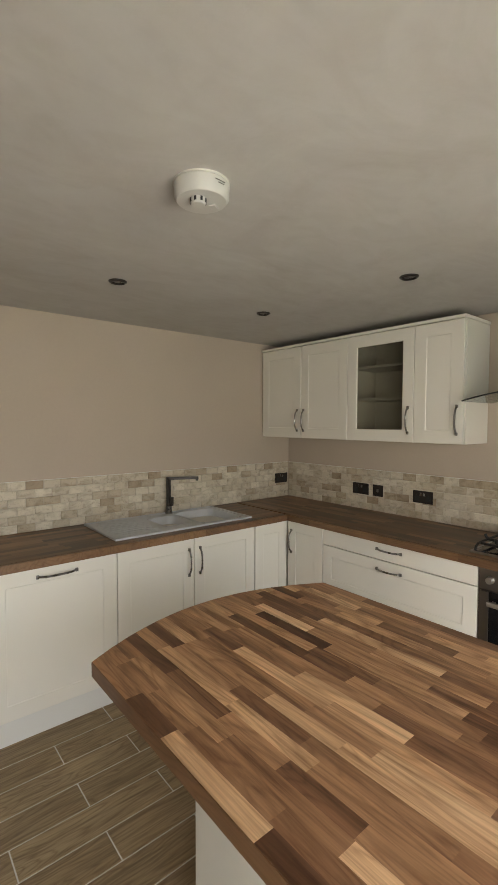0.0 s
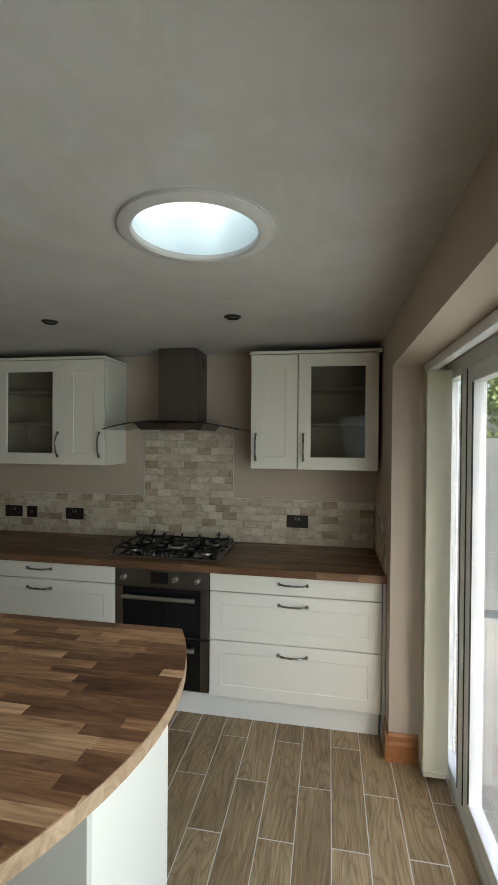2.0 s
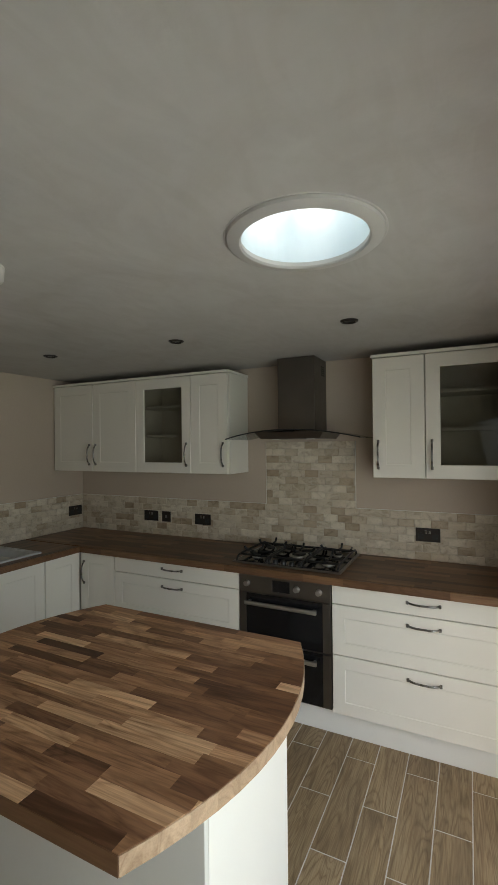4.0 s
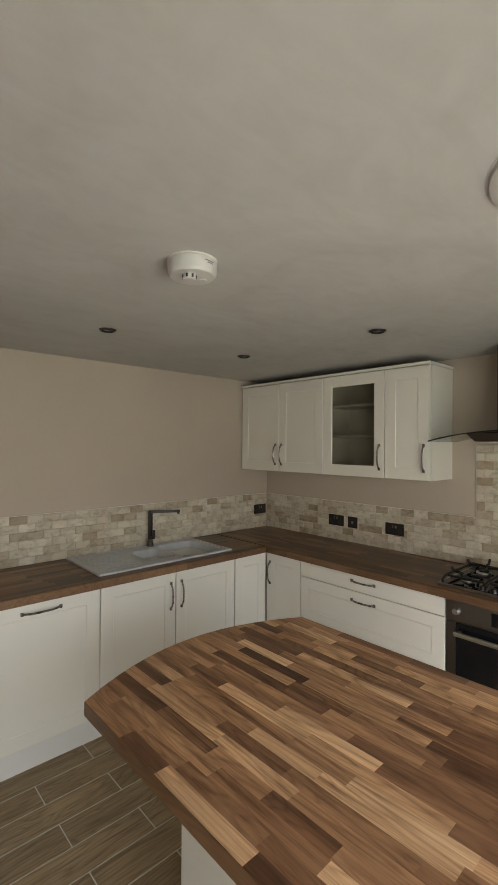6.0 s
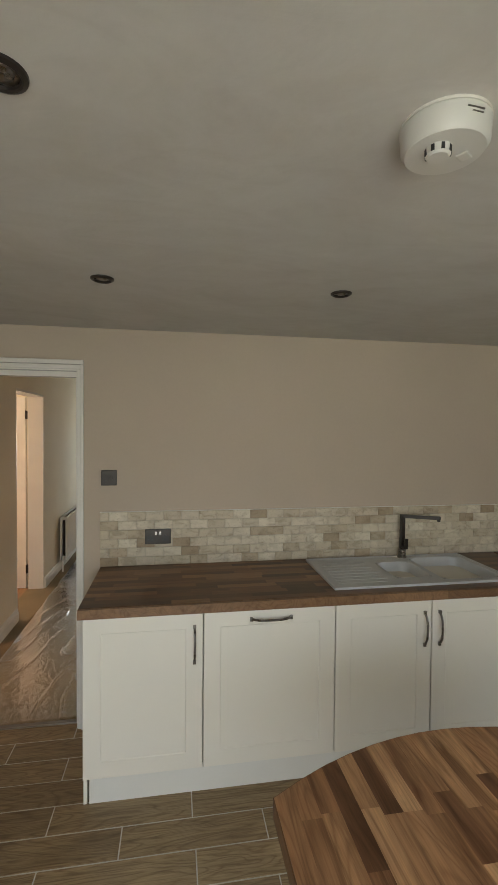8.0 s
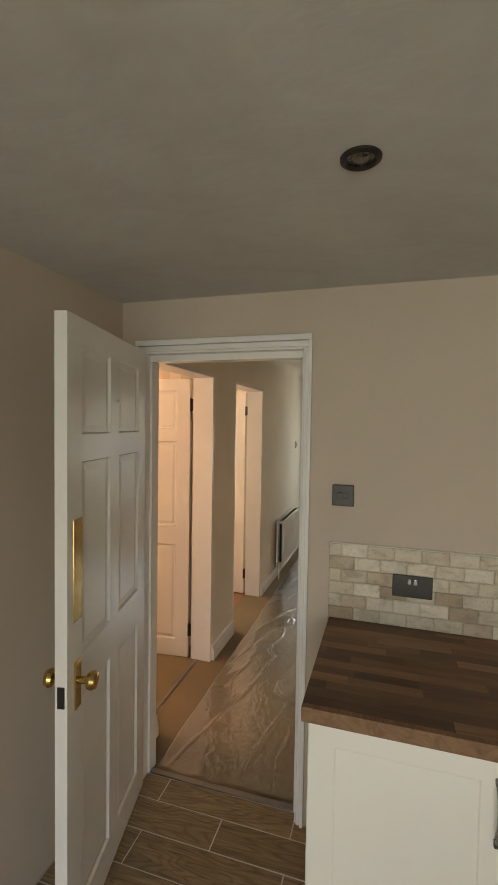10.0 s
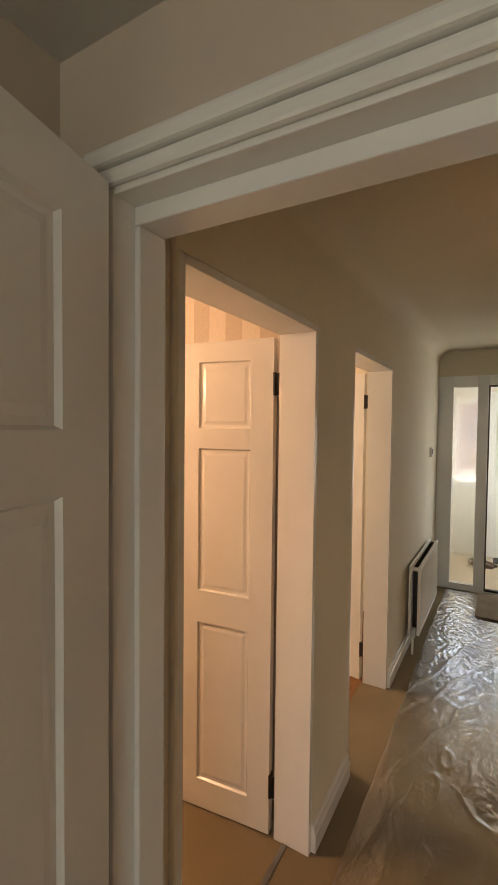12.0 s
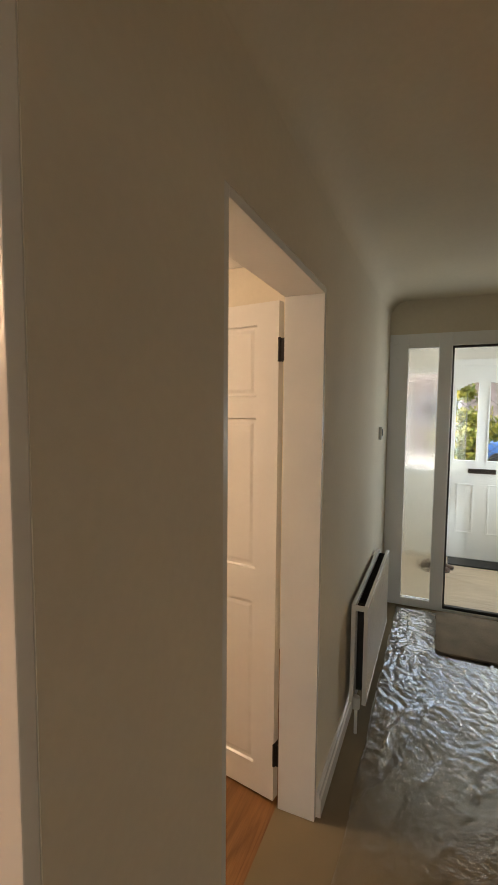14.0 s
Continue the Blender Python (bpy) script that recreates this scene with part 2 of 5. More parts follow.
M["hinge"] = paint("blackened_hinge", (0.05, 0.045, 0.04), 0.45, 0.1, 0.1, 10.0, 120.0, 0.7)
M["oak_skirt"] = paint("orange_oak_skirting", (0.36, 0.15, 0.05), 0.35, 0.15, 0.1, 9.0, 90.0)
M["blind"] = paint("cream_blind_fabric", (0.74, 0.70, 0.55), 0.8, 0.03, 0.3, 4.0, 240.0)
M["mat"] = paint("brown_door_mat", (0.24, 0.185, 0.13), 0.95, 0.12, 0.7, 6.0, 300.0, depth=0.006)
M["black_mat"] = paint("black_rubber_mat", (0.03, 0.03, 0.03), 0.8, 0.1, 0.5, 6.0, 200.0)
M["concrete"] = paint("patio_concrete", (0.30, 0.296, 0.285), 0.9, 0.1, 0.4, 2.0, 60.0)
M["fence"] = paint("weathered_grey_fence", (0.13, 0.14, 0.155), 0.9, 0.12, 0.4, 3.0, 70.0)
M["brick"] = paint("pale_red_brick", (0.48, 0.39, 0.34), 0.9, 0.15, 0.4, 4.0, 60.0)
M["roof"] = paint("grey_roof_tile", (0.34, 0.295, 0.275), 0.9, 0.15, 0.4, 4.0, 60.0)
M["grass"] = paint("grass", (0.07, 0.12, 0.03), 0.95, 0.2, 0.6, 4.0, 90.0, depth=0.02)
M["wood_room"] = wood("orange_laminate_floor", ((0.0, (0.22, 0.10, 0.034)), (1.0, (0.30, 0.145, 0.054))), 0, 0.35)
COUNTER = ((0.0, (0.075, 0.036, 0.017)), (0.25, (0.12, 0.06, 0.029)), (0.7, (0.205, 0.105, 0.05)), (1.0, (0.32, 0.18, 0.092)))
M["stave_x"] = wood("walnut_stave_x", ((0.0, (0.15, 0.069, 0.035)), (0.2, (0.275, 0.137, 0.070)), (0.5, (0.45, 0.245, 0.128)),
                                       (0.8, (0.62, 0.37, 0.203)), (1.0, (0.78, 0.52, 0.31))), 0, 0.36, 0.85, 13.0, 0.0, 0.55, 0.5)
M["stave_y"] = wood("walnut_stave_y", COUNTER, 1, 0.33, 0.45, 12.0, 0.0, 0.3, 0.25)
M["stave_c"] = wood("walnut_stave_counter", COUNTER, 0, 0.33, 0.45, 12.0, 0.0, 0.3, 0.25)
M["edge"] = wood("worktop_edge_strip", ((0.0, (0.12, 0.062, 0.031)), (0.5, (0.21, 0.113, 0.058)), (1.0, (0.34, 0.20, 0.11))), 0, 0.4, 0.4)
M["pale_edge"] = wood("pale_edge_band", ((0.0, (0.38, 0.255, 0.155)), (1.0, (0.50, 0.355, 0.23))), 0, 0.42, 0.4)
M["plank"] = wood("oak_look_porcelain", ((0.0, (0.30, 0.22, 0.128)), (0.5, (0.365, 0.272, 0.16)), (1.0, (0.415, 0.315, 0.19))), 1, 0.42, 0.6, 15.0, 0.0, 0.9, 0.6, (0.55, 0.47, 0.38))
M["tile"] = tile_material("tumbled_travertine")
M["stripes"] = stripes_material("striped_wallpaper")
M["carpet"] = carpet_material("beige_carpet")
M["film"] = film_material("clear_plastic_film")
M["glass"] = clear_glass("window_glass", (0.97, 0.98, 0.98))
M["hood_glass"] = clear_glass("smoked_hood_glass", (0.62, 0.68, 0.66))
M["ring"] = paint("dull_white_ring", (0.56, 0.535, 0.50), 0.55, 0.03, 0.05, 5.0, 120.0)
# tint dims the sky seen through the tunnel so it doesn't burn out
M["dome"] = clear_glass("dimming_dome", (0.52, 0.59, 0.61))
M["ripple"] = rippled_glass("rippled_glass")
M["leaf"] = leaf_material("tree_leaves", (0.04, 0.08, 0.02), (0.12, 0.16, 0.04))
M["leaf_bright"] = leaf_material("shrub_leaves", (0.10, 0.16, 0.02), (0.34, 0.30, 0.03))
M["bark"] = paint("bark", (0.12, 0.09, 0.06), 0.95, 0.2, 0.6, 6.0, 60.0)
M["porch_tile"] = wood("cream_porch_tile", ((0.0, (0.55, 0.45, 0.33)), (1.0, (0.68, 0.58, 0.45))), 1, 0.4, 0.3)
M["shoe"] = paint("brown_leather", (0.07, 0.035, 0.02), 0.4, 0.1, 0.2, 12.0, 120.0)
M["blue"] = paint("blue_car_paint", (0.05, 0.16, 0.42), 0.3, 0.05, 0.0)
m, nt, b = nodes_of("frosted_cabinet_glass")
b.inputs["Base Color"].default_value = (0.52, 0.51, 0.46, 1)
b.inputs["Transmission Weight"].default_value = 0.72
b.inputs["Roughness"].default_value = 0.04
b.inputs["IOR"].default_value = 1.15
bump(nt, b, noise_of(nt, 200.0, 2.0), 0.05, 0.002)
M["frost"] = m
M["cabinet_glass"] = clear_glass("tinted_cabinet_glass", (0.60, 0.585, 0.525), 0.03)
m, nt, b = nodes_of("silvered_tube")
b.inputs["Base Color"].default_value = (0.90, 0.955, 0.97, 1)
b.inputs["Metallic"].default_value = 1.0
bump(nt, b, noise_of(nt, 5.0, 3.0, (1, 1, 0.4)), 0.5, 0.03)
b.inputs["Roughness"].default_value = 0.55
M["tube"] = m

# ---------------------------------------------------------------- mesh helpers
def box(bm, x0, x1, y0, y1, z0, z1, bevel=0.0):
    got = bmesh.ops.create_cube(bm, size=1.0, matrix=Matrix.Translation(((x0 + x1) / 2, (y0 + y1) / 2, (z0 + z1) / 2))
                                @ Matrix.Diagonal((abs(x1 - x0), abs(y1 - y0), abs(z1 - z0), 1)))
    if bevel:
        es = {e for v in got["verts"] for e in v.link_edges}
        bmesh.ops.bevel(bm, geom=list(es), offset=bevel, segments=2, affect="EDGES", profile=0.6)
    return bm


def boxes(*rows, bevel=0.0):
    bm = bmesh.new()
    for r in rows:
        box(bm, *r, bevel=bevel)
    return bm


def disc(bm, r0, r1, z0, z1, at=(0, 0), n=32, m=None):
    got = bmesh.ops.create_cone(bm, cap_ends=True, segments=n, radius1=r0, radius2=r1, depth=z1 - z0,
                                matrix=(m or Matrix.Identity(4)) @ Matrix.Translation((at[0], at[1], (z0 + z1) / 2)))
    return got["verts"]


def lathe(profile, n=40):
    """A closed or open profile of (radius, z) turned about z."""
    bm = bmesh.new()
    rings = []
    for r, z in profile:
        rings.append([bm.verts.new((r * math.cos(2 * math.pi * i / n), r * math.sin(2 * math.pi * i / n), z)) for i in range(n)])
    for a, c in zip(rings, rings[1:]):
        for i in range(n):
            bm.faces.new((a[i], a[(i + 1) % n], c[(i + 1) % n], c[i]))
    return bm


def tube(points, radius, n=10, flat=1.0, bm=None):
    """A rod swept along points; flat squeezes it across."""
    bm = bm or bmesh.new()
    pts = [Vector(p) for p in points]
    rings = []
    for i, p in enumerate(pts):
        way = (pts[min(i + 1, len(pts) - 1)] - pts[max(i - 1, 0)]).normalized()
        side = way.cross(Vector((0.31, 0.17, 0.93)))
        side = (side if side.length > 0.2 else way.cross(Vector((1, 0, 0)))).normalized()
        up = way.cross(side)
        rings.append([bm.verts.new(p + radius * (math.cos(a) * side + flat * math.sin(a) * up)) for a in (2 * math.pi * k / n for k in range(n))])
    for a, c in zip(rings, rings[1:]):
        for i in range(n):
            bm.faces.new((a[i], a[(i + 1) % n], c[(i + 1) % n], c[i]))
    bm.faces.new(rings[0][::-1])
    bm.faces.new(rings[-1])
    return bm


def prism(outline, z0, z1, bm=None):
    bm = bm or bmesh.new()
    lo = [bm.verts.new((x, y, z0)) for x, y in outline]
    hi = [bm.verts.new((x, y, z1)) for x, y in outline]
    n = len(outline)
    bm.faces.new(lo[::-1])
    bm.faces.new(hi)
    for i in range(n):
        bm.faces.new((lo[i], lo[(i + 1) % n], hi[(i + 1) % n], hi[i]))
    return bm


def mesh_of(name, bm, material, smooth=False):
    bmesh.ops.recalc_face_normals(bm, faces=bm.faces)
    me = bpy.data.meshes.new(name)
    bm.to_mesh(me)
    bm.free()
    me.materials.append(M[material])
    if smooth:
        me.polygons.foreach_set("use_smooth", [True] * len(me.polygons))
        me.set_sharp_from_angle(angle=radians(35))
    return me


def part(name, bm, material, parent, label="", smooth=False, m=None):
    ob = new(name, mesh_of(name, bm, material, smooth))
    ob.parent = parent
    if m is not None:
        ob.matrix_basis = m
    if label:
        ob["label"] = label
    return ob


def thing(name, label, category, group="", m=None):
    ob = new(name)
    ob.empty_display_size = 0.1
    if m is not None:
        ob.matrix_basis = m
    return tagged(ob, label, category, group)


def solid(name, bm, material, label, category, smooth=False, m=None, group=""):
    ob = new(name, mesh_of(name, bm, material, smooth))
    if m is not None:
        ob.matrix_basis = m
    return tagged(ob, label, category, group)


def setting(name, bm, material, label, category, smooth=False):
    ob = new(name, mesh_of(name, bm, material, smooth))
    return tagged(ob, label, category, kind="structure")


HOB, SINK = pose(0, 0, 0), pose(0, 0, 0, 0, 0, 90)
CEIL, HALL_CEIL, TOP = 2.246, 2.46, 0.912

# ---------------------------------------------------------------- structure
EAST, SOUTH = 3.535, -4.045
# walls round the kitchen
setting("wall_north", boxes((-0.11, EAST + 0.3, 0, 0.2, 0, 2.75)), "wall", "beige painted plaster wall behind the hob", "wall")
DOOR_R, DOOR_L, DOOR_H = -3.195, -3.925, 2.008
setting("wall_west", boxes((-0.11, 0, DOOR_R + 0.03, 0, 0, 2.75), (-0.11, 0, DOOR_L - 0.03, DOOR_R + 0.03, DOOR_H + 0.03, 2.75),
                           (-0.11, 0, SOUTH, DOOR_L - 0.03, 0, 2.75)),
        "wall", "beige painted plaster wall with the doorway to the hall", "wall")
setting("wall_south", boxes((0, EAST + 0.3, SOUTH - 0.15, SOUTH, 0, 2.75)), "wall", "beige painted plaster wall", "wall")
PAT_N, PAT_S, PAT_H = -0.732, -3.55, 2.025
setting("wall_east", boxes((EAST, 3.80, PAT_N, 0, 0, 2.75), (3.80, EAST + 0.32, -0.638, 0, 0, 2.75), (EAST, EAST + 0.32, SOUTH, PAT_S, 0, 2.75),
                           (EAST, 3.80, PAT_S, PAT_N, PAT_H, 2.75), (3.80, EAST + 0.32, PAT_S, -0.638, PAT_H, 2.75)),
        "wall", "beige painted plaster wall with a wide patio door opening", "wall")

# ceiling with the round opening of the sun tunnel
SUN_X, SUN_Y, SUN_R = 2.835, -1.862, 0.19


def ceiling_with_hole():
    bm = bmesh.new()
    n, s = 48, 0.5
    for z, flip in ((CEIL, False), (2.75, True)):
        ring, square = [], []
        for i in range(n):
            a = 2 * math.pi * i / n
            c, d = math.cos(a), math.sin(a)
            k = s / max(abs(c), abs(d))
            ring.append(bm.verts.new((SUN_X + SUN_R * c, SUN_Y + SUN_R * d, z)))
            square.append(bm.verts.new((SUN_X + k * c, SUN_Y + k * d, z)))
        for i in range(n):
            j = (i + 1) % n
            bm.faces.new((ring[i], ring[j], square[j], square[i]))
        x0, x1, y0, y1 = -0.0, EAST, SOUTH, 0.0
        a0, a1, b0, b1 = SUN_X - s, SUN_X + s, SUN_Y - s, SUN_Y + s
        for r in ((x0, a0, y0, y1), (a1, x1, y0, y1), (a0, a1, y0, b0), (a0, a1, b1, y1)):
            bm.faces.new([bm.verts.new(p) for p in ((r[0], r[2], z), (r[1], r[2], z), (r[1], r[3], z), (r[0], r[3], z))])
    return bm


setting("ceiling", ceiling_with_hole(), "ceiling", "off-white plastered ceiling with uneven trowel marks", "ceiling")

# hall, side rooms, porch
HW, HE, FRONT = -4.02, -2.45, -4.56
D1, D2, DH = (-1.104, -0.276), (-2.389, -1.556), 2.040
WT = 0.15
hall_left = setting("wall_hall_left", boxes((D2[1], D1[0], HW - WT, HW, 0, 2.75)), "hall_wall", "cream painted hall wall between two door openings", "wall")
for wx0, wx1, wz in ((D1[1], -0.112, 0), (FRONT - 1.6, D2[0], 0), (D1[0], D1[1], DH), (D2[0], D2[1], DH)):
    part("wall_length", boxes((wx0, wx1, HW - WT, HW, wz, 2.75)), "hall_wall", hall_left)
# porch length has an unseen gap, added to let light in
setting("wall_hall_right", boxes((FRONT - 0.06, -0.112, HE, HE + 0.12, 0, 2.75), (FRONT - 1.6, FRONT - 0.06, HE, HE + 0.12, 0, 1.1), (FRONT - 1.6, FRONT - 0.06, HE, HE + 0.12, 2.15, 2.75)), "hall_wall", "cream painted hall wall", "wall")


def hall_ceiling():
    """Flat ceiling with a quarter-round cove along both long walls."""
    bm = bmesh.new()
    r, n = 0.13, 8
    rows = []
    for i in range(n + 1):
        a = math.pi / 2 * i / n
        rows.append((HW + r - r * math.cos(a), HALL_CEIL - r + r * math.sin(a)))
    for i in range(n + 1):
        a = math.pi / 2 * (1 - i / n)
        rows.append((HE - r + r * math.cos(a), HALL_CEIL - r + r * math.sin(a)))
    ends = [[bm.verts.new((x, y, z)) for y, z in rows] for x in (FRONT, -0.112)]
    for i in range(len(rows) - 1):
        bm.faces.new((ends[0][i], ends[1][i], ends[1][i + 1], ends[0][i + 1]))
    return bm


setting("ceiling_hall", hall_ceiling(), "hall_wall", "cream painted hall ceiling with a rounded cove", "ceiling", True)
setting("ceiling_roof", boxes((FRONT - 1.7, -0.0, HW - 3.3, 0.2, 2.76, 2.85), (0, EAST + 0.32, HW - 3.3, SOUTH, 2.76, 2.85)), "ceiling", "flat slab over hall and side rooms", "ceiling")
setting("wall_side_rooms", boxes((-1.36, -1.25, HW - 3.2, HW - WT, 0, 2.75)), "stripes", "striped beige wallpaper on the partition wall", "wall")
setting("wall_side_rooms_far", boxes((FRONT - 1.6, 1.6, HW - 3.3, HW - 3.2, 0, 2.75), (1.5, 1.6, HW - 3.2, SOUTH - 0.15, 0, 2.75), (-3.6, -3.5, HW - 3.2, HW - WT, 0, 2.75)),
        "hall_wall", "cream painted wall", "wall")
setting("ceiling_side_rooms", boxes((-3.5, -1.36, HW - 3.2, HW - WT, 2.52, 2.58), (-1.25, 1.5, HW - 3.2, HW - WT, 2.52, 2.58)), "white", "white painted ceiling", "ceiling")
setting("floor_side_rooms", boxes((-3.5, -1.36, HW - 3.2, HW - 0.02, -0.1, -0.004)), "wood_room", "orange wood laminate floor", "floor")
setting("floor_side_room_near", boxes((-1.25, 1.5, HW - 3.2, HW - 0.161, -0.1, -0.001)), "carpet", "beige short-pile carpet", "floor")
setting("threshold_side_room", boxes((D1[0] + 0.025, D1[1] - 0.025, HW - 0.112, HW - 0.09, 0.0, 0.006), bevel=0.0025), "hob_steel", "thin metal carpet joint strip", "threshold")
setting("floor_hall", boxes((FRONT, -0.06, HW - 0.16, HE, -0.1, 0.0)), "carpet", "beige short-pile carpet", "floor")
setting("wall_gable", boxes((-0.112, -0.11, HE, 0.2, 0, 2.75)), "hall_wall", "cream painted wall", "wall")
setting("ground", boxes((-60, FRONT - 1.7, -60, 60, -0.35, -0.15), (EAST + 0.32, 60, -60, 60, -0.35, -0.12), (FRONT - 1.7, EAST + 0.32, 0.2, 60, -0.35, -0.12),
                        (FRONT - 1.7, EAST + 0.32, -60, HW - 3.3, -0.35, -0.12)), "concrete", "pale grey concrete paving round the house", "ground")

def frame_ring(x0, x1, z0, z1, w, y0, y1):
    """Rectangular frame as one connected mesh, face towards -y."""
    bm = bmesh.new()

    def loop(i, y):
        return [bm.verts.new(p) for p in ((x0 + i, y, z0 + i), (x1 - i, y, z0 + i), (x1 - i, y, z1 - i), (x0 + i, y, z1 - i))]
    ls = [loop(0, y1), loop(0, y0 + 0.002), loop(0.002, y0), loop(w - 0.004, y0), loop(w, y0 + 0.004), loop(w, y1)]
    for a, c in zip(ls, ls[1:] + ls[:1]):
        for i in range(4):
            bm.faces.new((a[i], a[(i + 1) % 4], c[(i + 1) % 4], c[i]))
    return bm


# ---------------------------------------------------------------- kitchen units
def bow_handle(parent, x, y, z, length, upright, name="handle"):
    """Arched bow handle whose feet stand on the plane y, bowing towards -y."""
    pts = []
    for i in range(13):
        u = i / 12
        k = (2 * u - 1)
        off = 0.028 * (1 - abs(k) ** 3.5)
        s = (u - 0.5) * length
        pts.append((x, y - 0.003 - off, z + s) if upright else (x + s, y - 0.003 - off, z))
    bm = tube(pts, 0.0055, 8, 1.0)
    for e in (-0.5, 0.5):
        fx, fz = (x, z + e * length) if upright else (x + e * length, z)
        box(bm, fx - 0.007, fx + 0.007, y - 0.012, y, fz - 0.009, fz + 0.009, 0.003)
    return part(name, bm, "chrome", parent, "brushed chrome bow handle", True)


def shaker(x0, x1, y, z0, z1, margin=0.075, t=0.02, flat=False):
    """Door or drawer front, face towards -y at y, with a shallow recessed field."""
    bm = bmesh.new()
    g, d, c = 0.0028, 0.0035, 0.004
    x0, x1, z0, z1 = x0 + g, x1 - g, z0 + g, z1 - g
    if flat:
        return box(bm, x0, x1, y, y + t, z0, z1, 0.002)

    def loop(i, yy):
        return [bm.verts.new(p) for p in ((x0 + i, yy, z0 + i), (x1 - i, yy, z0 + i), (x1 - i, yy, z1 - i), (x0 + i, yy, z1 - i))]
    loops = [loop(0, y + t), loop(0, y + 0.002), loop(0.002, y), loop(margin, y), loop(margin + c, y + d)]
    for a, b2 in zip(loops, loops[1:]):
        for i in range(4):
            bm.faces.new((a[i], a[(i + 1) % 4], b2[(i + 1) % 4], b2[i]))
    bm.faces.new(loops[-1])
    bm.faces.new(loops[0][::-1])
    return bm


def carcass(x0, x1, y0, y1, z0, z1):
    """Open box of boards, its open side towards -y."""
    t = 0.016
    return boxes((x0, x0 + t, y0, y1, z0, z1), (x1 - t, x1, y0, y1, z0, z1), (x0 + t, x1 - t, y0, y1, z0, z0 + t),
                 (x0 + t, x1 - t, y0, y1, z1 - t, z1), (x0 + t, x1 - t, y1 - t, y1, z0 + t, z1 - t))


BASE_Y, DOOR_Y, FOOT, UNDER = -0.535, -0.585, 0.135, 0.868


def base_unit(m, x0, x1, label, fronts, name="base_cabinet", category="cabinet"):
    """fronts: rows of (kind, x0, x1, z0, z1, handle side)."""
    t = thing(name, label, category, "fitted base units", m)
    part("body", carcass(x0 + 0.001, x1 - 0.001, BASE_Y, -0.02, FOOT, UNDER), "unit_edge", t)
    for kind, a, c, z0, z1, side in fronts:
        if kind == "drawer":
            d = part("drawer_front", shaker(a, c, DOOR_Y, z0, z1, 0.07, flat=z1 - z0 < 0.16), "unit", t)
            bow_handle(d, (a + c) / 2, DOOR_Y, z1 - (0.045 if z1 - z0 < 0.16 else 0.055), 0.16, False)
        else:
            d = part("door", shaker(a, c, DOOR_Y, z0, z1), "unit", t)
            if side == "l":
                bow_handle(d, a + 0.04, DOOR_Y, z1 - 0.15, 0.16, True)
            elif side == "r":
                bow_handle(d, c - 0.04, DOOR_Y, z1 - 0.15, 0.16, True)
            elif side == "t":
                bow_handle(d, (a + c) / 2, DOOR_Y, z1 - 0.05, 0.19, False)
    return t


D0, D1Z = 0.137, 0.866
base_unit(SINK, -3.038, -2.525, "ivory shaker base cabinet with one door beside the doorway", [("door", -3.054, -2.525, D0, D1Z, "r")])
base_unit(SINK, -2.525, -1.895, "ivory shaker integrated dishwasher front with a top bar handle", [("door", -2.525, -1.895, D0, D1Z, "t")], "dishwasher", "dishwasher")
base_unit(SINK, -1.895, -0.90, "ivory shaker two-door cabinet under the sink", [("door", -1.895, -1.395, D0, D1Z, "r"), ("door", -1.395, -0.90, D0, D1Z, "l")])
corner = thing("corner_cabinet", "ivory shaker corner cabinet with an L-shaped door", "cabinet", "fitted base units")
part("body", boxes((0.02, 0.56, -0.89, -0.02, FOOT, UNDER), (0.56, 0.91, -0.56, -0.02, FOOT, UNDER)), "unit_edge", corner)
part("door", shaker(-0.898, -0.590, DOOR_Y, D0, D1Z), "unit", corner, "", False, SINK)
cd = part("door", shaker(0.588, 0.925, DOOR_Y, D0, D1Z), "unit", corner)
bow_handle(cd, 0.63, DOOR_Y, D1Z - 0.15, 0.16, True)
DR = 0.755
base_unit(HOB, 0.925, 1.945, "ivory shaker wide drawer cabinet with bow handles", [("drawer", 0.925, 1.945, DR, D1Z, ""), ("drawer", 0.925, 1.945, 0.46, DR, ""), ("drawer", 0.925, 1.945, D0, 0.46, "")], "drawer_cabinet")
base_unit(HOB, 2.538, 3.515, "ivory shaker three-drawer cabinet beside the patio doors", [("drawer", 2.538, 3.515, DR, D1Z, ""), ("drawer", 2.538, 3.515, 0.47, DR, ""), ("drawer", 2.538, 3.515, D0, 0.47, "")], "drawer_cabinet")
solid("end_panel", boxes((3.516, 3.533, -0.60, -0.002, 0.0, UNDER), bevel=0.002), "unit_edge", "ivory end panel against the wall", "panel")
solid("plinth", boxes((-3.03, -0.56, -0.545, -0.53, 0.0, FOOT - 0.002)), "plinth", "ivory plinth board under the sink units", "plinth", m=SINK)
solid("plinth", boxes((0.548, 3.505, -0.545, -0.53, 0.0, FOOT - 0.002)), "plinth", "ivory plinth board under the hob units", "plinth")
solid("end_panel", boxes((-3.055, -3.039, -0.562, -0.002, 0.135, UNDER), (-3.055, -3.039, -0.545, -0.002, 0.0, 0.135)), "unit", "ivory end panel of the base units", "panel", m=SINK)

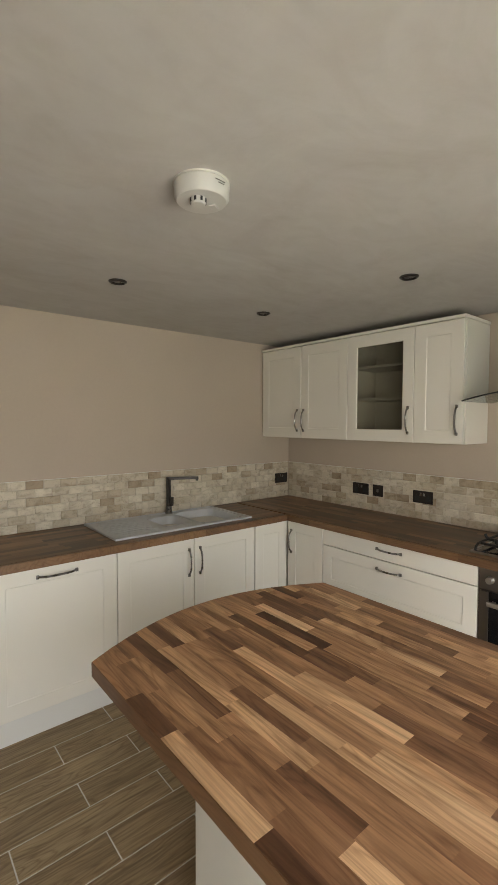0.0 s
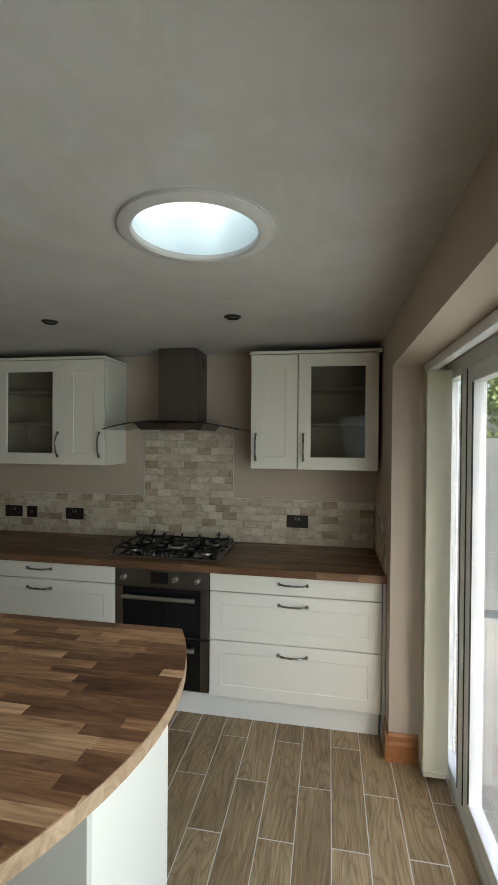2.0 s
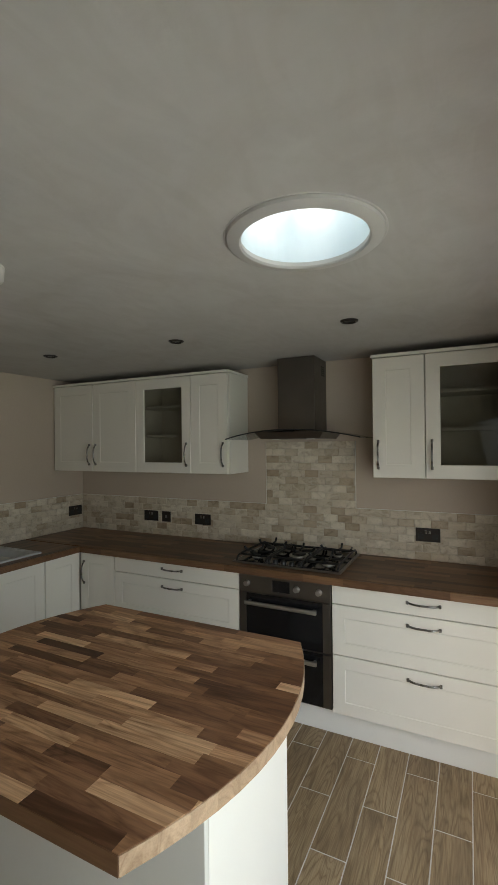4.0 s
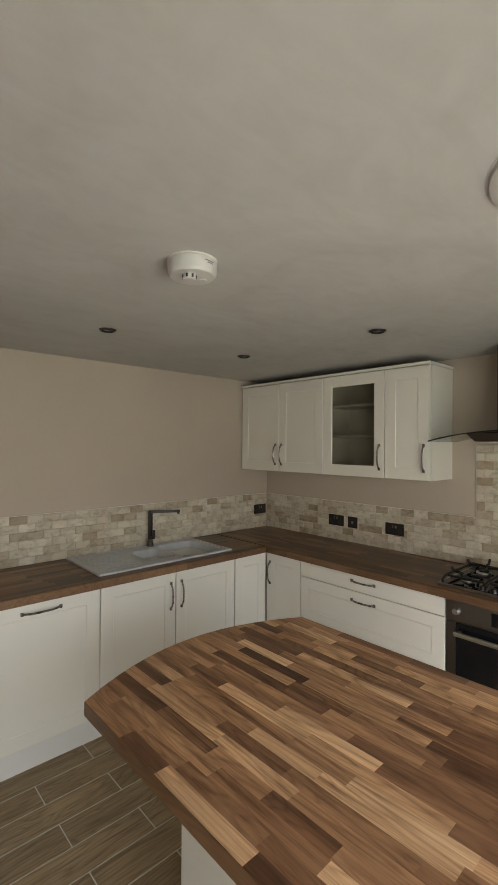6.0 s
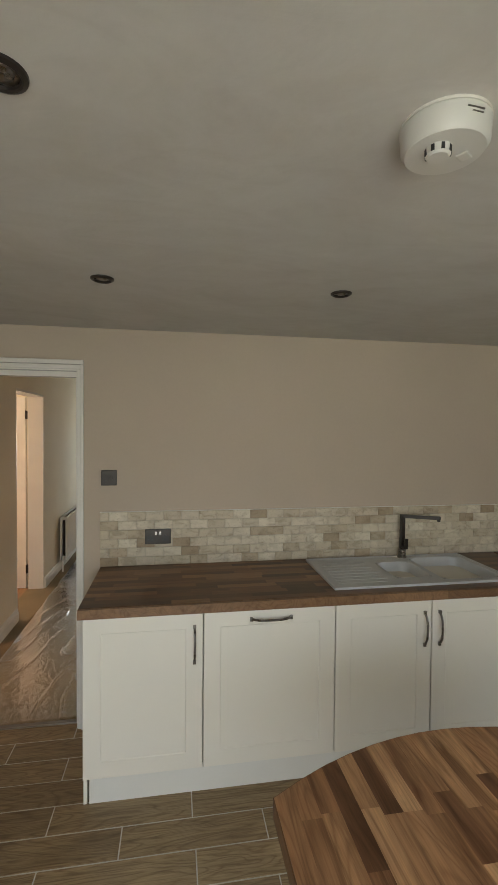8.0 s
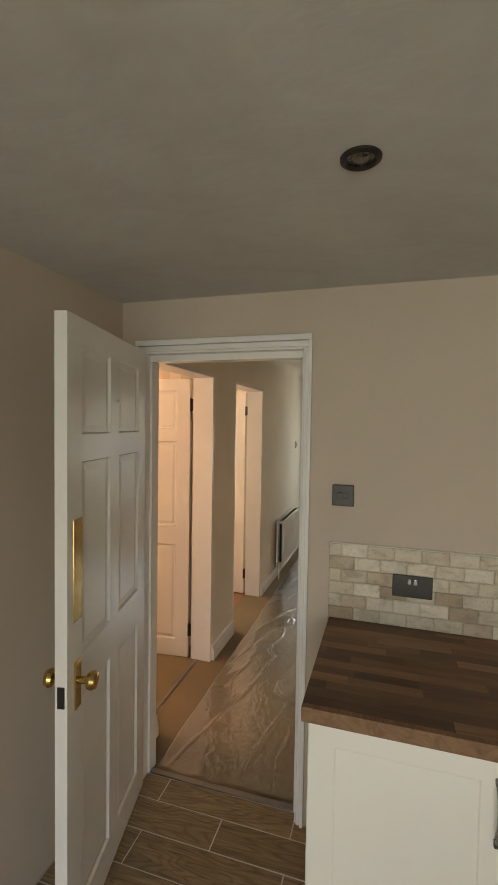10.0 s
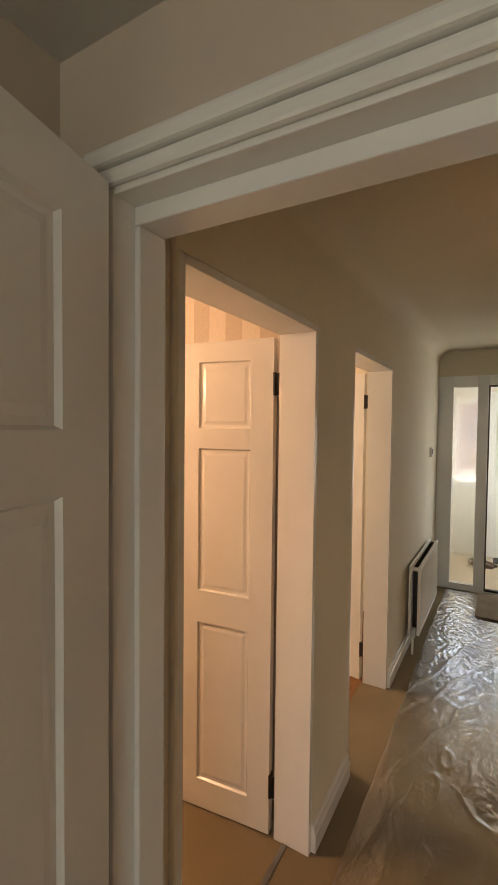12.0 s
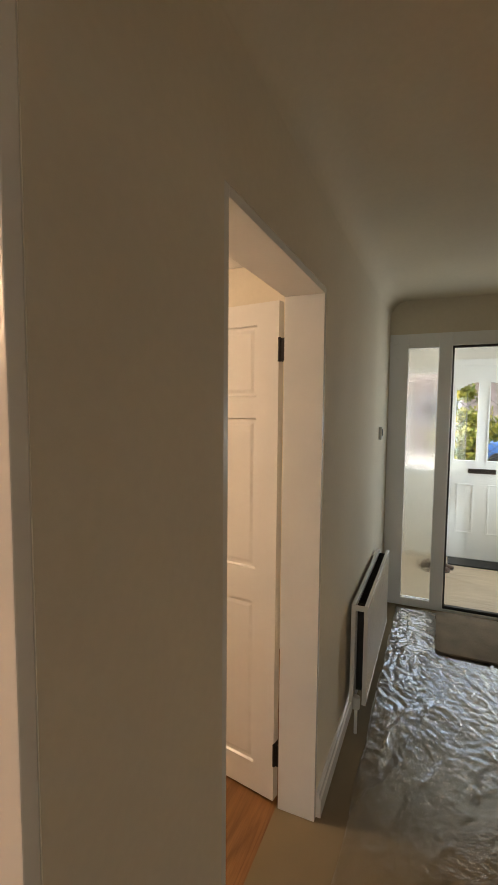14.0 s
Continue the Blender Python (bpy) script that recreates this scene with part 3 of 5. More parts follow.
# double oven
oven = thing("double_oven", "stainless built-under double oven with black glass doors", "oven")
OX0, OX1, OY = 1.949, 2.534, -0.588
part("body", boxes((OX0, OX1, OY + 0.03, -0.05, 0.15, UNDER - 0.002)), "steel", oven)
panel = part("control_panel", boxes((OX0, OX1, OY, OY + 0.03, 0.752, 0.864), bevel=0.003), "steel", oven)
part("display", boxes((2.175, 2.285, OY - 0.002, OY + 0.001, 0.775, 0.842)), "black_glass", panel, "black glass clock display")
for kx in (2.005, 2.33, 2.465):
    bm = lathe(((0.0, 0.024), (0.014, 0.024), (0.0165, 0.021), (0.0175, 0.004), (0.0195, 0.0), (0.0, 0.0)), 24)
    part("knob", bm, "satin", panel, "round brushed metal knob", True, pose(kx, OY, 0.807, 90))
for z0, z1 in ((0.462, 0.748), (0.15, 0.457)):
    d = part("oven_door", frame_ring(OX0, OX1, z0, z1, 0.004, OY + 0.004, OY + 0.028), "steel", oven, "steel door with black glass")
    for sx in (OX0 + 0.004, OX1 - 0.049):
        part("door_side", boxes((sx, sx + 0.045, OY, OY + 0.026, z0 + 0.004, z1 - 0.004), bevel=0.002), "steel", d)
    part("window", boxes((OX0 + 0.05, OX1 - 0.05, OY + 0.002, OY + 0.026, z0 + 0.004, z1 - 0.004)), "black_glass", d, "black glass")
    hb = boxes((OX0 + 0.055, OX1 - 0.075, OY - 0.042, OY - 0.026, z1 - 0.062, z1 - 0.038), bevel=0.004)
    for hx in (OX0 + 0.075, OX1 - 0.095):
        box(hb, hx - 0.008, hx + 0.008, OY - 0.028, OY + 0.004, z1 - 0.056, z1 - 0.044)
    part("handle", hb, "satin", d, "flat brushed bar handle", True)

# ---------------------------------------------------------------- wall units
WY, WB, WTOP = -0.33, 1.455, 2.174


def wall_unit(x0, x1, label, doors):
    t = thing("wall_cabinet", label, "cabinet", "fitted wall units")
    part("body", carcass(x0 + 0.001, x1 - 0.001, WY + 0.036, -0.002, WB, WTOP), "unit", t)
    for kind, a, c, side in doors:
        if kind == "glass":
            w = 0.078
            d = part("door", frame_ring(a + 0.002, c - 0.002, WB + 0.002, WTOP - 0.002, w, WY, WY + 0.02), "unit", t, "glazed ivory frame door")
            part("pane", boxes((a + w, c - w, WY + 0.008, WY + 0.012, WB + w, WTOP - w)), "cabinet_glass", d, "tinted grey-green glass").visible_shadow = False
            for sz in (WB + 0.275, WB + 0.495):
                part("shelf", boxes((a + 0.02, c - 0.02, WY + 0.04, -0.02, sz, sz + 0.016)), "unit_edge", t)
        else:
            d = part("door", shaker(a, c, WY, WB, WTOP), "unit", t)
        hx = a + 0.035 if side == "l" else c - 0.035
        bow_handle(d, hx, WY, WB + 0.14, 0.16, True)
    return t


wall_unit(0.012, 0.915, "ivory shaker two-door wall cabinet", [("door", 0.012, 0.463, "r"), ("door", 0.463, 0.915, "l")])
wall_unit(0.915, 1.424, "ivory wall cabinet with a tinted glass door", [("glass", 0.915, 1.424, "r")])
wall_unit(1.424, 1.732, "ivory shaker narrow wall cabinet beside the hood", [("door", 1.424, 1.732, "r")])
wall_unit(2.728, 3.026, "ivory shaker narrow wall cabinet beside the hood", [("door", 2.728, 3.026, "l")])
wall_unit(3.026, 3.512, "ivory wall cabinet with a tinted glass door", [("glass", 3.026, 3.512, "l")])
for a, c in ((0.004, 1.738), (2.722, 3.528)):
    solid("cornice", boxes((a, c, WY - 0.008, -0.004, WTOP + 0.002, WTOP + 0.02), bevel=0.002), "unit", "thin ivory top board over the wall cabinets", "cornice")

# cooker hood
hood = thing("cooker_hood", "stainless chimney cooker hood with a curved smoked glass canopy", "cooker hood")
CX = 2.22
part("chimney", boxes((CX - 0.13, CX + 0.13, -0.27, -0.002, 1.752, CEIL - 0.004), bevel=0.002), "steel", hood, "dark brushed steel chimney")
vent = bmesh.new()
for i in range(5):
    box(vent, CX + 0.1285, CX + 0.1315, -0.12, -0.05, 2.13 + i * 0.014, 2.138 + i * 0.014)
part("vent", vent, "dark", hood, "dark slotted vent")


def canopy():
    bm = bmesh.new()
    n, half = 24, 0.455
    rows = []
    for i in range(n + 1):
        u = -1 + 2 * i / n
        x, z = CX + half * u, 1.752 - 0.055 * u * u
        front = -0.47 + 0.05 * u * u
        rows.append([bm.verts.new(p) for p in ((x, front, z), (x, -0.03, z), (x, -0.03, z + 0.006), (x, front, z + 0.006))])
    for a, c in zip(rows, rows[1:]):
        for k in range(4):
            bm.faces.new((a[k], a[(k + 1) % 4], c[(k + 1) % 4], c[k]))
    bm.faces.new(rows[0][::-1])
    bm.faces.new(rows[-1])
    return bm


glass = part("canopy", canopy(), "hood_glass", hood, "curved smoked glass canopy", True)
rim = [(CX + 0.455 * u, -0.472 + 0.05 * u * u, 1.755 - 0.055 * u * u) for u in (-1 + 2 * i / 24 for i in range(25))]
part("rim", tube(rim, 0.004, 6), "dark", glass, "dark polished glass edge", True)


def tray():
    bm = bmesh.new()
    lo = [bm.verts.new(p) for p in ((CX - 0.20, -0.40, 1.698), (CX + 0.20, -0.40, 1.698), (CX + 0.20, -0.01, 1.698), (CX - 0.20, -0.01, 1.698))]
    hi = [bm.verts.new(p) for p in ((CX - 0.235, -0.43, 1.742), (CX + 0.235, -0.43, 1.742), (CX + 0.235, -0.01, 1.742), (CX - 0.235, -0.01, 1.742))]
    bm.faces.new(lo[::-1])
    bm.faces.new(hi)
    for i in range(4):
        bm.faces.new((lo[i], lo[(i + 1) % 4], hi[(i + 1) % 4], hi[i]))
    return bm


part("filter_box", tray(), "steel", hood)
for lx in (CX - 0.12, CX + 0.12):
    bm = bmesh.new()
    disc(bm, 0.028, 0.028, 1.692, 1.699, (lx, -0.33), 20)
    part("lamp_lens", bm, "plastic", hood)

# ---------------------------------------------------------------- island and worktops in staves
def clip(poly, outline):
    """Part of a convex polygon inside a convex outline (counter-clockwise)."""
    n = len(outline)
    for i in range(n):
        (ax, ay), (bx, by) = outline[i], outline[(i + 1) % n]
        side = [(bx - ax) * (y - ay) - (by - ay) * (x - ax) for x, y in poly]
        got = []
        for k in range(len(poly)):
            j = (k + 1) % len(poly)
            if side[k] >= 0:
                got.append(poly[k])
            if (side[k] > 0 > side[j]) or (side[k] < 0 < side[j]):
                u = side[k] / (side[k] - side[j])
                got.append((poly[k][0] + u * (poly[j][0] - poly[k][0]), poly[k][1] + u * (poly[j][1] - poly[k][1])))
        poly = got
        if len(poly) < 3:
            return []
    clean = []
    for p in poly:
        if not clean or (abs(p[0] - clean[-1][0]) + abs(p[1] - clean[-1][1])) > 1e-5:
            clean.append(p)
    if len(clean) > 2 and abs(clean[0][0] - clean[-1][0]) + abs(clean[0][1] - clean[-1][1]) < 1e-5:
        clean.pop()
    return clean if len(clean) > 2 else []


def stave_rows(u0, u1, v0, v1, width, rng):
    """Rectangles of a butcher-block field, long along u."""
    rows = round((v1 - v0) / width)
    w = (v1 - v0) / rows
    for r in range(rows):
        u = u0 - rng.uniform(0, 0.35)
        while u < u1:
            length = rng.uniform(0.15, 0.44)
            a, c = max(u, u0), min(u + length, u1)
            if c - a > 0.012:
                yield a, c, v0 + r * w, v0 + (r + 1) * w
            u += length


def bow(x_end, x_mid, y0, y1, n=14):
    """Curved end from (x_end, y0) over x_mid to (x_end, y1)."""
    return [(x_end + (x_mid - x_end) * (1 - ((2 * i / n - 1) ** 2)) , y0 + (y1 - y0) * i / n) for i in range(n + 1)]


IS_Y0, IS_Y1 = -2.446, -1.472
OUTLINE = bow(2.668, 2.797, IS_Y0, IS_Y1) + bow(1.700, 1.553, IS_Y1, IS_Y0)
island = thing("kitchen_island", "ivory kitchen island with a bow-ended walnut butcher-block top", "island")
part("body", boxes((1.868, 2.682, -2.185, -1.715, 0.1, TOP - 0.041)), "unit_edge", island)
part("back_panel", boxes((1.85, 2.70, -2.205, -2.187, 0.0, TOP - 0.041), bevel=0.002), "shaded_panel", island)
part("front_panel", boxes((1.85, 2.70, -1.713, -1.695, 0.0, TOP - 0.041), bevel=0.002), "unit", island)
part("side_panel", boxes((1.85, 1.868, -2.186, -1.714, 0.0, TOP - 0.041)), "unit", island)
part("side_panel", boxes((2.683, 2.70, -2.186, -1.714, 0.0, TOP - 0.041)), "unit", island)
rng = random.Random(7)
core = part("worktop", prism([(2.175 + (x - 2.175) * 0.985, -1.96 + (y + 1.96) * 0.985) for x, y in OUTLINE], TOP - 0.039, TOP - 0.006), "edge", island, "walnut butcher-block top")
for a, c, v0, v1 in stave_rows(1.5, 2.85, IS_Y0, IS_Y1, 0.0425, rng):
    shape = clip([(a, v0), (c, v0), (c, v1), (a, v1)], OUTLINE)
    if shape:
        part("stave", prism(shape, TOP - 0.04, TOP), "stave_x", core)

band_of = [(i, (i + 1) % len(OUTLINE)) for i in range(len(OUTLINE))]
for i, j in band_of:
    (ax, ay), (bx, by) = OUTLINE[i], OUTLINE[j]
    if math.hypot(bx - ax, by - ay) < 0.002:
        continue
    nx, ny = (by - ay), -(bx - ax)
    k = 0.0025 / math.hypot(nx, ny)
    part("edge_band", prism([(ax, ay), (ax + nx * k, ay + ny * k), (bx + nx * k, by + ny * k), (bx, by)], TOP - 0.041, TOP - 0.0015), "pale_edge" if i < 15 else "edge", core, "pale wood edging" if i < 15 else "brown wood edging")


def without(r, hole):
    """Rectangle r less the rectangle hole, as up to four rectangles."""
    a, c, b0, b1 = r
    h0, h1, g0, g1 = hole
    if h0 >= c or h1 <= a or g0 >= b1 or g1 <= b0:
        return [r]
    out = []
    if a < h0:
        out.append((a, h0, b0, b1))
    if c > h1:
        out.append((h1, c, b0, b1))
    m0, m1 = max(a, h0), min(c, h1)
    if b0 < g0:
        out.append((m0, m1, b0, g0))
    if b1 > g1:
        out.append((m0, m1, g1, b1))
    return [q for q in out if q[1] - q[0] > 0.002 and q[3] - q[2] > 0.002]


top = new("worktop", mesh_of("worktop", boxes((0.003, 3.53, -0.61, -0.003, UNDER + 0.001, UNDER + 0.004), (0.003, 0.61, -0.92, -0.611, UNDER + 0.001, UNDER + 0.004)), "edge"))
tagged(top, "dark walnut butcher-block worktop in an L shape", "worktop")
FRONT_EDGE = 0.622
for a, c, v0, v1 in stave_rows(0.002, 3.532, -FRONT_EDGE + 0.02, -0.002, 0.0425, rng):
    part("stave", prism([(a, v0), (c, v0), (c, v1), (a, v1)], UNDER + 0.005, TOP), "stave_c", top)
u = FRONT_EDGE - 0.02
while u < 3.532:
    c = min(3.532, u + rng.uniform(0.2, 0.6))
    part("edge_strip", prism([(u, -FRONT_EDGE), (c, -FRONT_EDGE), (c, -FRONT_EDGE + 0.02), (u, -FRONT_EDGE + 0.02)], UNDER + 0.001, TOP - 0.001), "edge", top)
    u = c
SINK_HOLE = (-1.55, -0.93, 0.09, 0.50)
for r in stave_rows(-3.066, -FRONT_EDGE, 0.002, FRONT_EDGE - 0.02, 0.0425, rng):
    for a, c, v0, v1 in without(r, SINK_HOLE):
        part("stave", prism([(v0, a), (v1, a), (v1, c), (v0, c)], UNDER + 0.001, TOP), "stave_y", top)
u = -3.066
while u < -FRONT_EDGE:
    c = min(-FRONT_EDGE, u + rng.uniform(0.2, 0.6))
    part("edge_strip", prism([(FRONT_EDGE - 0.02, u), (FRONT_EDGE, u), (FRONT_EDGE, c), (FRONT_EDGE - 0.02, c)], UNDER + 0.001, TOP - 0.001), "edge", top)
    u = c

# ---------------------------------------------------------------- sink and tap
def rounded(x0, x1, y0, y1, r, n=5):
    pts = []
    for cx, cy, a0 in ((x1 - r, y1 - r, 0), (x0 + r, y1 - r, 90), (x0 + r, y0 + r, 180), (x1 - r, y0 + r, 270)):
        pts += [(cx + r * math.cos(radians(a0 + 90 * i / n)), cy + r * math.sin(radians(a0 + 90 * i / n))) for i in range(n + 1)]
    return pts


def bowl_mesh(x0, x1, y0, y1, depth, r):
    bm = bmesh.new()
    loops = []
    for inset, z in ((-0.006, TOP + 0.009), (0.0, TOP + 0.006), (0.006, TOP - 0.01), (0.02, TOP - depth + 0.03), (0.05, TOP - depth)):
        loops.append([bm.verts.new((x, y, z)) for x, y in rounded(x0 + inset, x1 - inset, y0 + inset, y1 - inset, max(0.02, r - inset * 0.3))])
    n = len(loops[0])
    for a, c in zip(loops, loops[1:]):
        for i in range(n):
            bm.faces.new((a[i], a[(i + 1) % n], c[(i + 1) % n], c[i]))
    bm.faces.new(loops[-1])
    return bm


def sink_deck(x0, x1, y0, y1, bowls):
    """Flat rim cut into strips round the rectangular bowl mouths, with a raised edge."""
    bm = bmesh.new()
    rects = [(x0, x1, y0, y1)]
    for h in bowls:
        rects = [q for r in rects for q in without(r, h)]
    for a, c, b0, b1 in rects:
        box(bm, a, c, b0, b1, TOP + 0.001, TOP + 0.008)
    for r in ((x0, x1, y0, y0 + 0.012), (x0, x1, y1 - 0.012, y1), (x0, x0 + 0.012, y0 + 0.012, y1 - 0.012), (x1 - 0.012, x1, y0 + 0.012, y1 - 0.012)):
        box(bm, *r, TOP + 0.008, TOP + 0.013, 0.002)
    return bm


SX0, SX1, SY0, SY1 = 0.045, 0.545, -1.885, -0.895
sink = thing("kitchen_sink", "pale grey composite one-and-a-half bowl sink with drainer", "sink")
BOWLS = ((0.10, 0.49, -1.265, -0.935), (0.16, 0.43, -1.505, -1.295))
part("deck", sink_deck(SX0, SX1, SY0, SY1, BOWLS), "sink", sink)
for bw, dep in zip(BOWLS, (0.17, 0.11)):
    bo = part("bowl", bowl_mesh(bw[0], bw[1], bw[2], bw[3], dep, 0.06), "sink", sink, "", True)
    bm = bmesh.new()
    disc(bm, 0.04, 0.036, TOP - dep + 0.001, TOP - dep + 0.005, ((bw[0] + bw[1]) / 2, (bw[2] + bw[3]) / 2), 24)
    part("drain", bm, "chrome", bo, "round steel drain", True)
for i in range(8):
    yy = 0.13 + i * 0.047
    part("drainer_rib", boxes((yy, yy + 0.02, SY0 + 0.05, -1.56 - 0.02 * (i % 2), TOP + 0.008, TOP + 0.0108), bevel=0.0012), "sink", sink)
tap = thing("kitchen_tap", "brushed steel square-armed mixer tap on the sink", "tap", m=pose(0.075, -1.285, TOP + 0.008))
part("base", lathe(((0.0, 0.0), (0.027, 0.0), (0.027, 0.008), (0.022, 0.01), (0.022, 0.05), (0.0, 0.05)), 24), "chrome", tap, "", True)
part("post", boxes((-0.013, 0.013, -0.013, 0.013, 0.05, 0.262), bevel=0.004), "nickel", tap)
part("spout", boxes((-0.012, 0.012, -0.01, 0.215, 0.243, 0.262), (-0.01, 0.01, 0.195, 0.213, 0.232, 0.243), bevel=0.003), "nickel", tap, m=pose(0, 0, 0, 0, 0, -26))
part("lever", boxes((0.014, 0.05, -0.012, 0.012, 0.06, 0.075), (0.042, 0.052, -0.012, 0.012, 0.075, 0.125), bevel=0.003), "nickel", tap)

# ---------------------------------------------------------------- hob
hob = thing("gas_hob", "five-burner stainless gas hob with black cast-iron supports", "hob", m=pose(CX + 0.012, -0.30, TOP))
part("base_plate", boxes((-0.35, 0.35, -0.255, 0.255, 0.0, 0.012), bevel=0.005), "hob_steel", hob)
part("enamel_well", boxes((-0.335, 0.335, -0.24, 0.24, 0.0115, 0.0135), bevel=0.0008), "black_glass", hob, "glossy black enamel surface")


def burner(x, y, r):
    bm = lathe(((0.0, 0.03), (r * 0.72, 0.03), (r * 0.8, 0.027), (r * 0.8, 0.022), (r, 0.02), (r, 0.012)), 24)
    b0 = part("burner", bm, "black_iron", hob, "", True, pose(x, y, 0.0))
    part("burner_ring", lathe(((r * 0.82, 0.0225), (r * 1.12, 0.0205), (r * 1.14, 0.0135)), 24), "satin", b0, "", True)


for bx, by, br in ((-0.24, 0.12, 0.036), (-0.24, -0.11, 0.028), (0.0, 0.03, 0.058), (0.24, 0.12, 0.028), (0.24, -0.11, 0.036)):
    burner(bx, by, br)


def grate(x0, x1, centres):
    """Cast pan support: side bars arching down to feet, cross bars and upturned fingers round each burner."""
    bm = bmesh.new()
    y0, y1, z, w = -0.225, 0.235, 0.044, 0.0065
    for x in (x0 + w, x1 - w):
        bar = [(x, y0 - 0.004, 0.013), (x, y0 + 0.004, 0.03), (x, y0 + 0.025, z - 0.004), (x, y0 + 0.07, z), (x, y1 - 0.07, z), (x, y1 - 0.025, z - 0.004), (x, y1 - 0.004, 0.03), (x, y1 + 0.004, 0.013)]
        tube(bar, w, 8, 1.2, bm)
    for y in (y0 + 0.05, y1 - 0.05):
        tube([(x0 + w, y, z - 0.003), ((x0 + x1) / 2, y, z - 0.006), (x1 - w, y, z - 0.003)], w * 0.9, 8, 1.2, bm)
    for cx, cy in centres:
        for dx, dy in ((1, 0), (-1, 0), (0, 1), (0, -1)):
            reach = ((x1 - cx) if dx > 0 else (cx - x0) if dx < 0 else 0.10) - 0.004
            tube([(cx + dx * u, cy + dy * u, h) for u, h in ((0.022, z + 0.001), (reach * 0.45, z + 0.006), (reach * 0.82, z + 0.009), (reach * 0.93, z + 0.020), (reach, z + 0.034))], 0.0068, 8, 1.15, bm)
    return bm


for a, c, cs in ((-0.335, -0.118, ((-0.24, 0.12), (-0.24, -0.11))), (-0.112, 0.112, ((0.0, 0.03),)), (0.118, 0.335, ((0.24, 0.12), (0.24, -0.11)))):
    part("pan_support", grate(a, c, cs), "black_iron", hob, "black cast-iron pan support")
for i in range(5):
    part("knob", lathe(((0.0, 0.034), (0.013, 0.034), (0.016, 0.03), (0.018, 0.012), (0.0, 0.012)), 20), "black_iron", hob, "black control knob", True, pose(-0.125 + i * 0.055, -0.212, 0.0))
for i in range(5):
    part("knob_ring", lathe(((0.0182, 0.013), (0.0205, 0.0145), (0.0205, 0.0122)), 20), "satin", hob, "bright ring under the knob", True, pose(-0.125 + i * 0.055, -0.212, 0.0))

# ---------------------------------------------------------------- splashbacks
SPLASH = TOP + 0.308


def tile_piece(w, h):
    """One tumbled tile, front towards -y, with soft edges."""
    bm = bmesh.new()
    c = 0.003
    for z in (0,):
        a = [bm.verts.new(p) for p in ((0, 0, 0), (w, 0, 0), (w, 0, h), (0, 0, h))]
        b0 = [bm.verts.new(p) for p in ((0, -0.005, 0), (w, -0.005, 0), (w, -0.005, h), (0, -0.005, h))]
        d = [bm.verts.new(p) for p in ((c, -0.008, c), (w - c, -0.008, c), (w - c, -0.008, h - c), (c, -0.008, h - c))]
        for p, q in ((a, b0), (b0, d)):
            for i in range(4):
                bm.faces.new((p[i], p[(i + 1) % 4], q[(i + 1) % 4], q[i]))
        bm.faces.new(d)
    return bm


TILE_W, TILE_H, JOINT = 0.1005, 0.0513, 0.0012
TILE_MESH = {}


def lay_tiles(parent, m, x0, x1, z0, z1, skip=()):
    rows = round((z1 - z0) / TILE_H)
    for r in range(rows):
        z = z0 + r * TILE_H
        x = x0 - (TILE_W / 2 if r % 2 else 0)
        while x < x1 - 0.012:
            a, c = max(x, x0), min(x + TILE_W, x1)
            x += TILE_W
            if c - a < 0.015:
                continue
            key = (round(c - a, 3), r % 2)
            if key not in TILE_MESH:
                TILE_MESH[key] = mesh_of("tile", tile_piece(c - a - JOINT, TILE_H - JOINT), "tile")
            t = new("tile", TILE_MESH[key])
            t.parent = parent
            t.matrix_basis = m @ pose(a, -0.003 + rng.uniform(-0.0007, 0.0007), z)


for nm, m2, spans, lab in (("splashback", HOB, ((0.012, 3.523, TOP + 0.001, SPLASH), (1.885, 2.55, SPLASH + 0.0005, SPLASH + 9 * TILE_H)), "cream tumbled travertine brick tiles behind the hob"),
                           ("splashback", SINK, ((-3.07, -0.012, TOP + 0.001, SPLASH),), "cream tumbled travertine brick tiles above the sink"),
                           ("splashback", pose(EAST, 0, 0, 0, 0, -90), ((0.012, 0.6, TOP + 0.001, SPLASH),), "cream tumbled travertine brick tiles on the window wall")):
    bed = bmesh.new()
    for x0, x1, z0, z1 in spans:
        box(bed, x0, x1, -0.007, -0.001, z0, z1)
    s = solid(nm, bed, "grout", lab, "splashback", m=m2)
    first = spans[0]
    part("edge_trim", boxes((first[0], first[1] if len(spans) == 1 else 1.883, -0.011, -0.001, first[3] + 0.0003, first[3] + 0.0028)), "plinth", s, "thin tile edging strip")
    if len(spans) > 1:
        part("edge_trim", boxes((2.552, first[1], -0.011, -0.001, first[3] + 0.0003, first[3] + 0.0028)), "plinth", s, "thin tile edging strip")
        for ex in (1.882, 2.55):
            part("edge_trim", boxes((ex, ex + 0.0025, -0.011, -0.001, first[3], spans[1][3])), "plinth", s, "thin tile edging strip")
    for x0, x1, z0, z1 in spans:
        lay_tiles(s, pose(0, 0, 0), x0, x1, z0, z1)

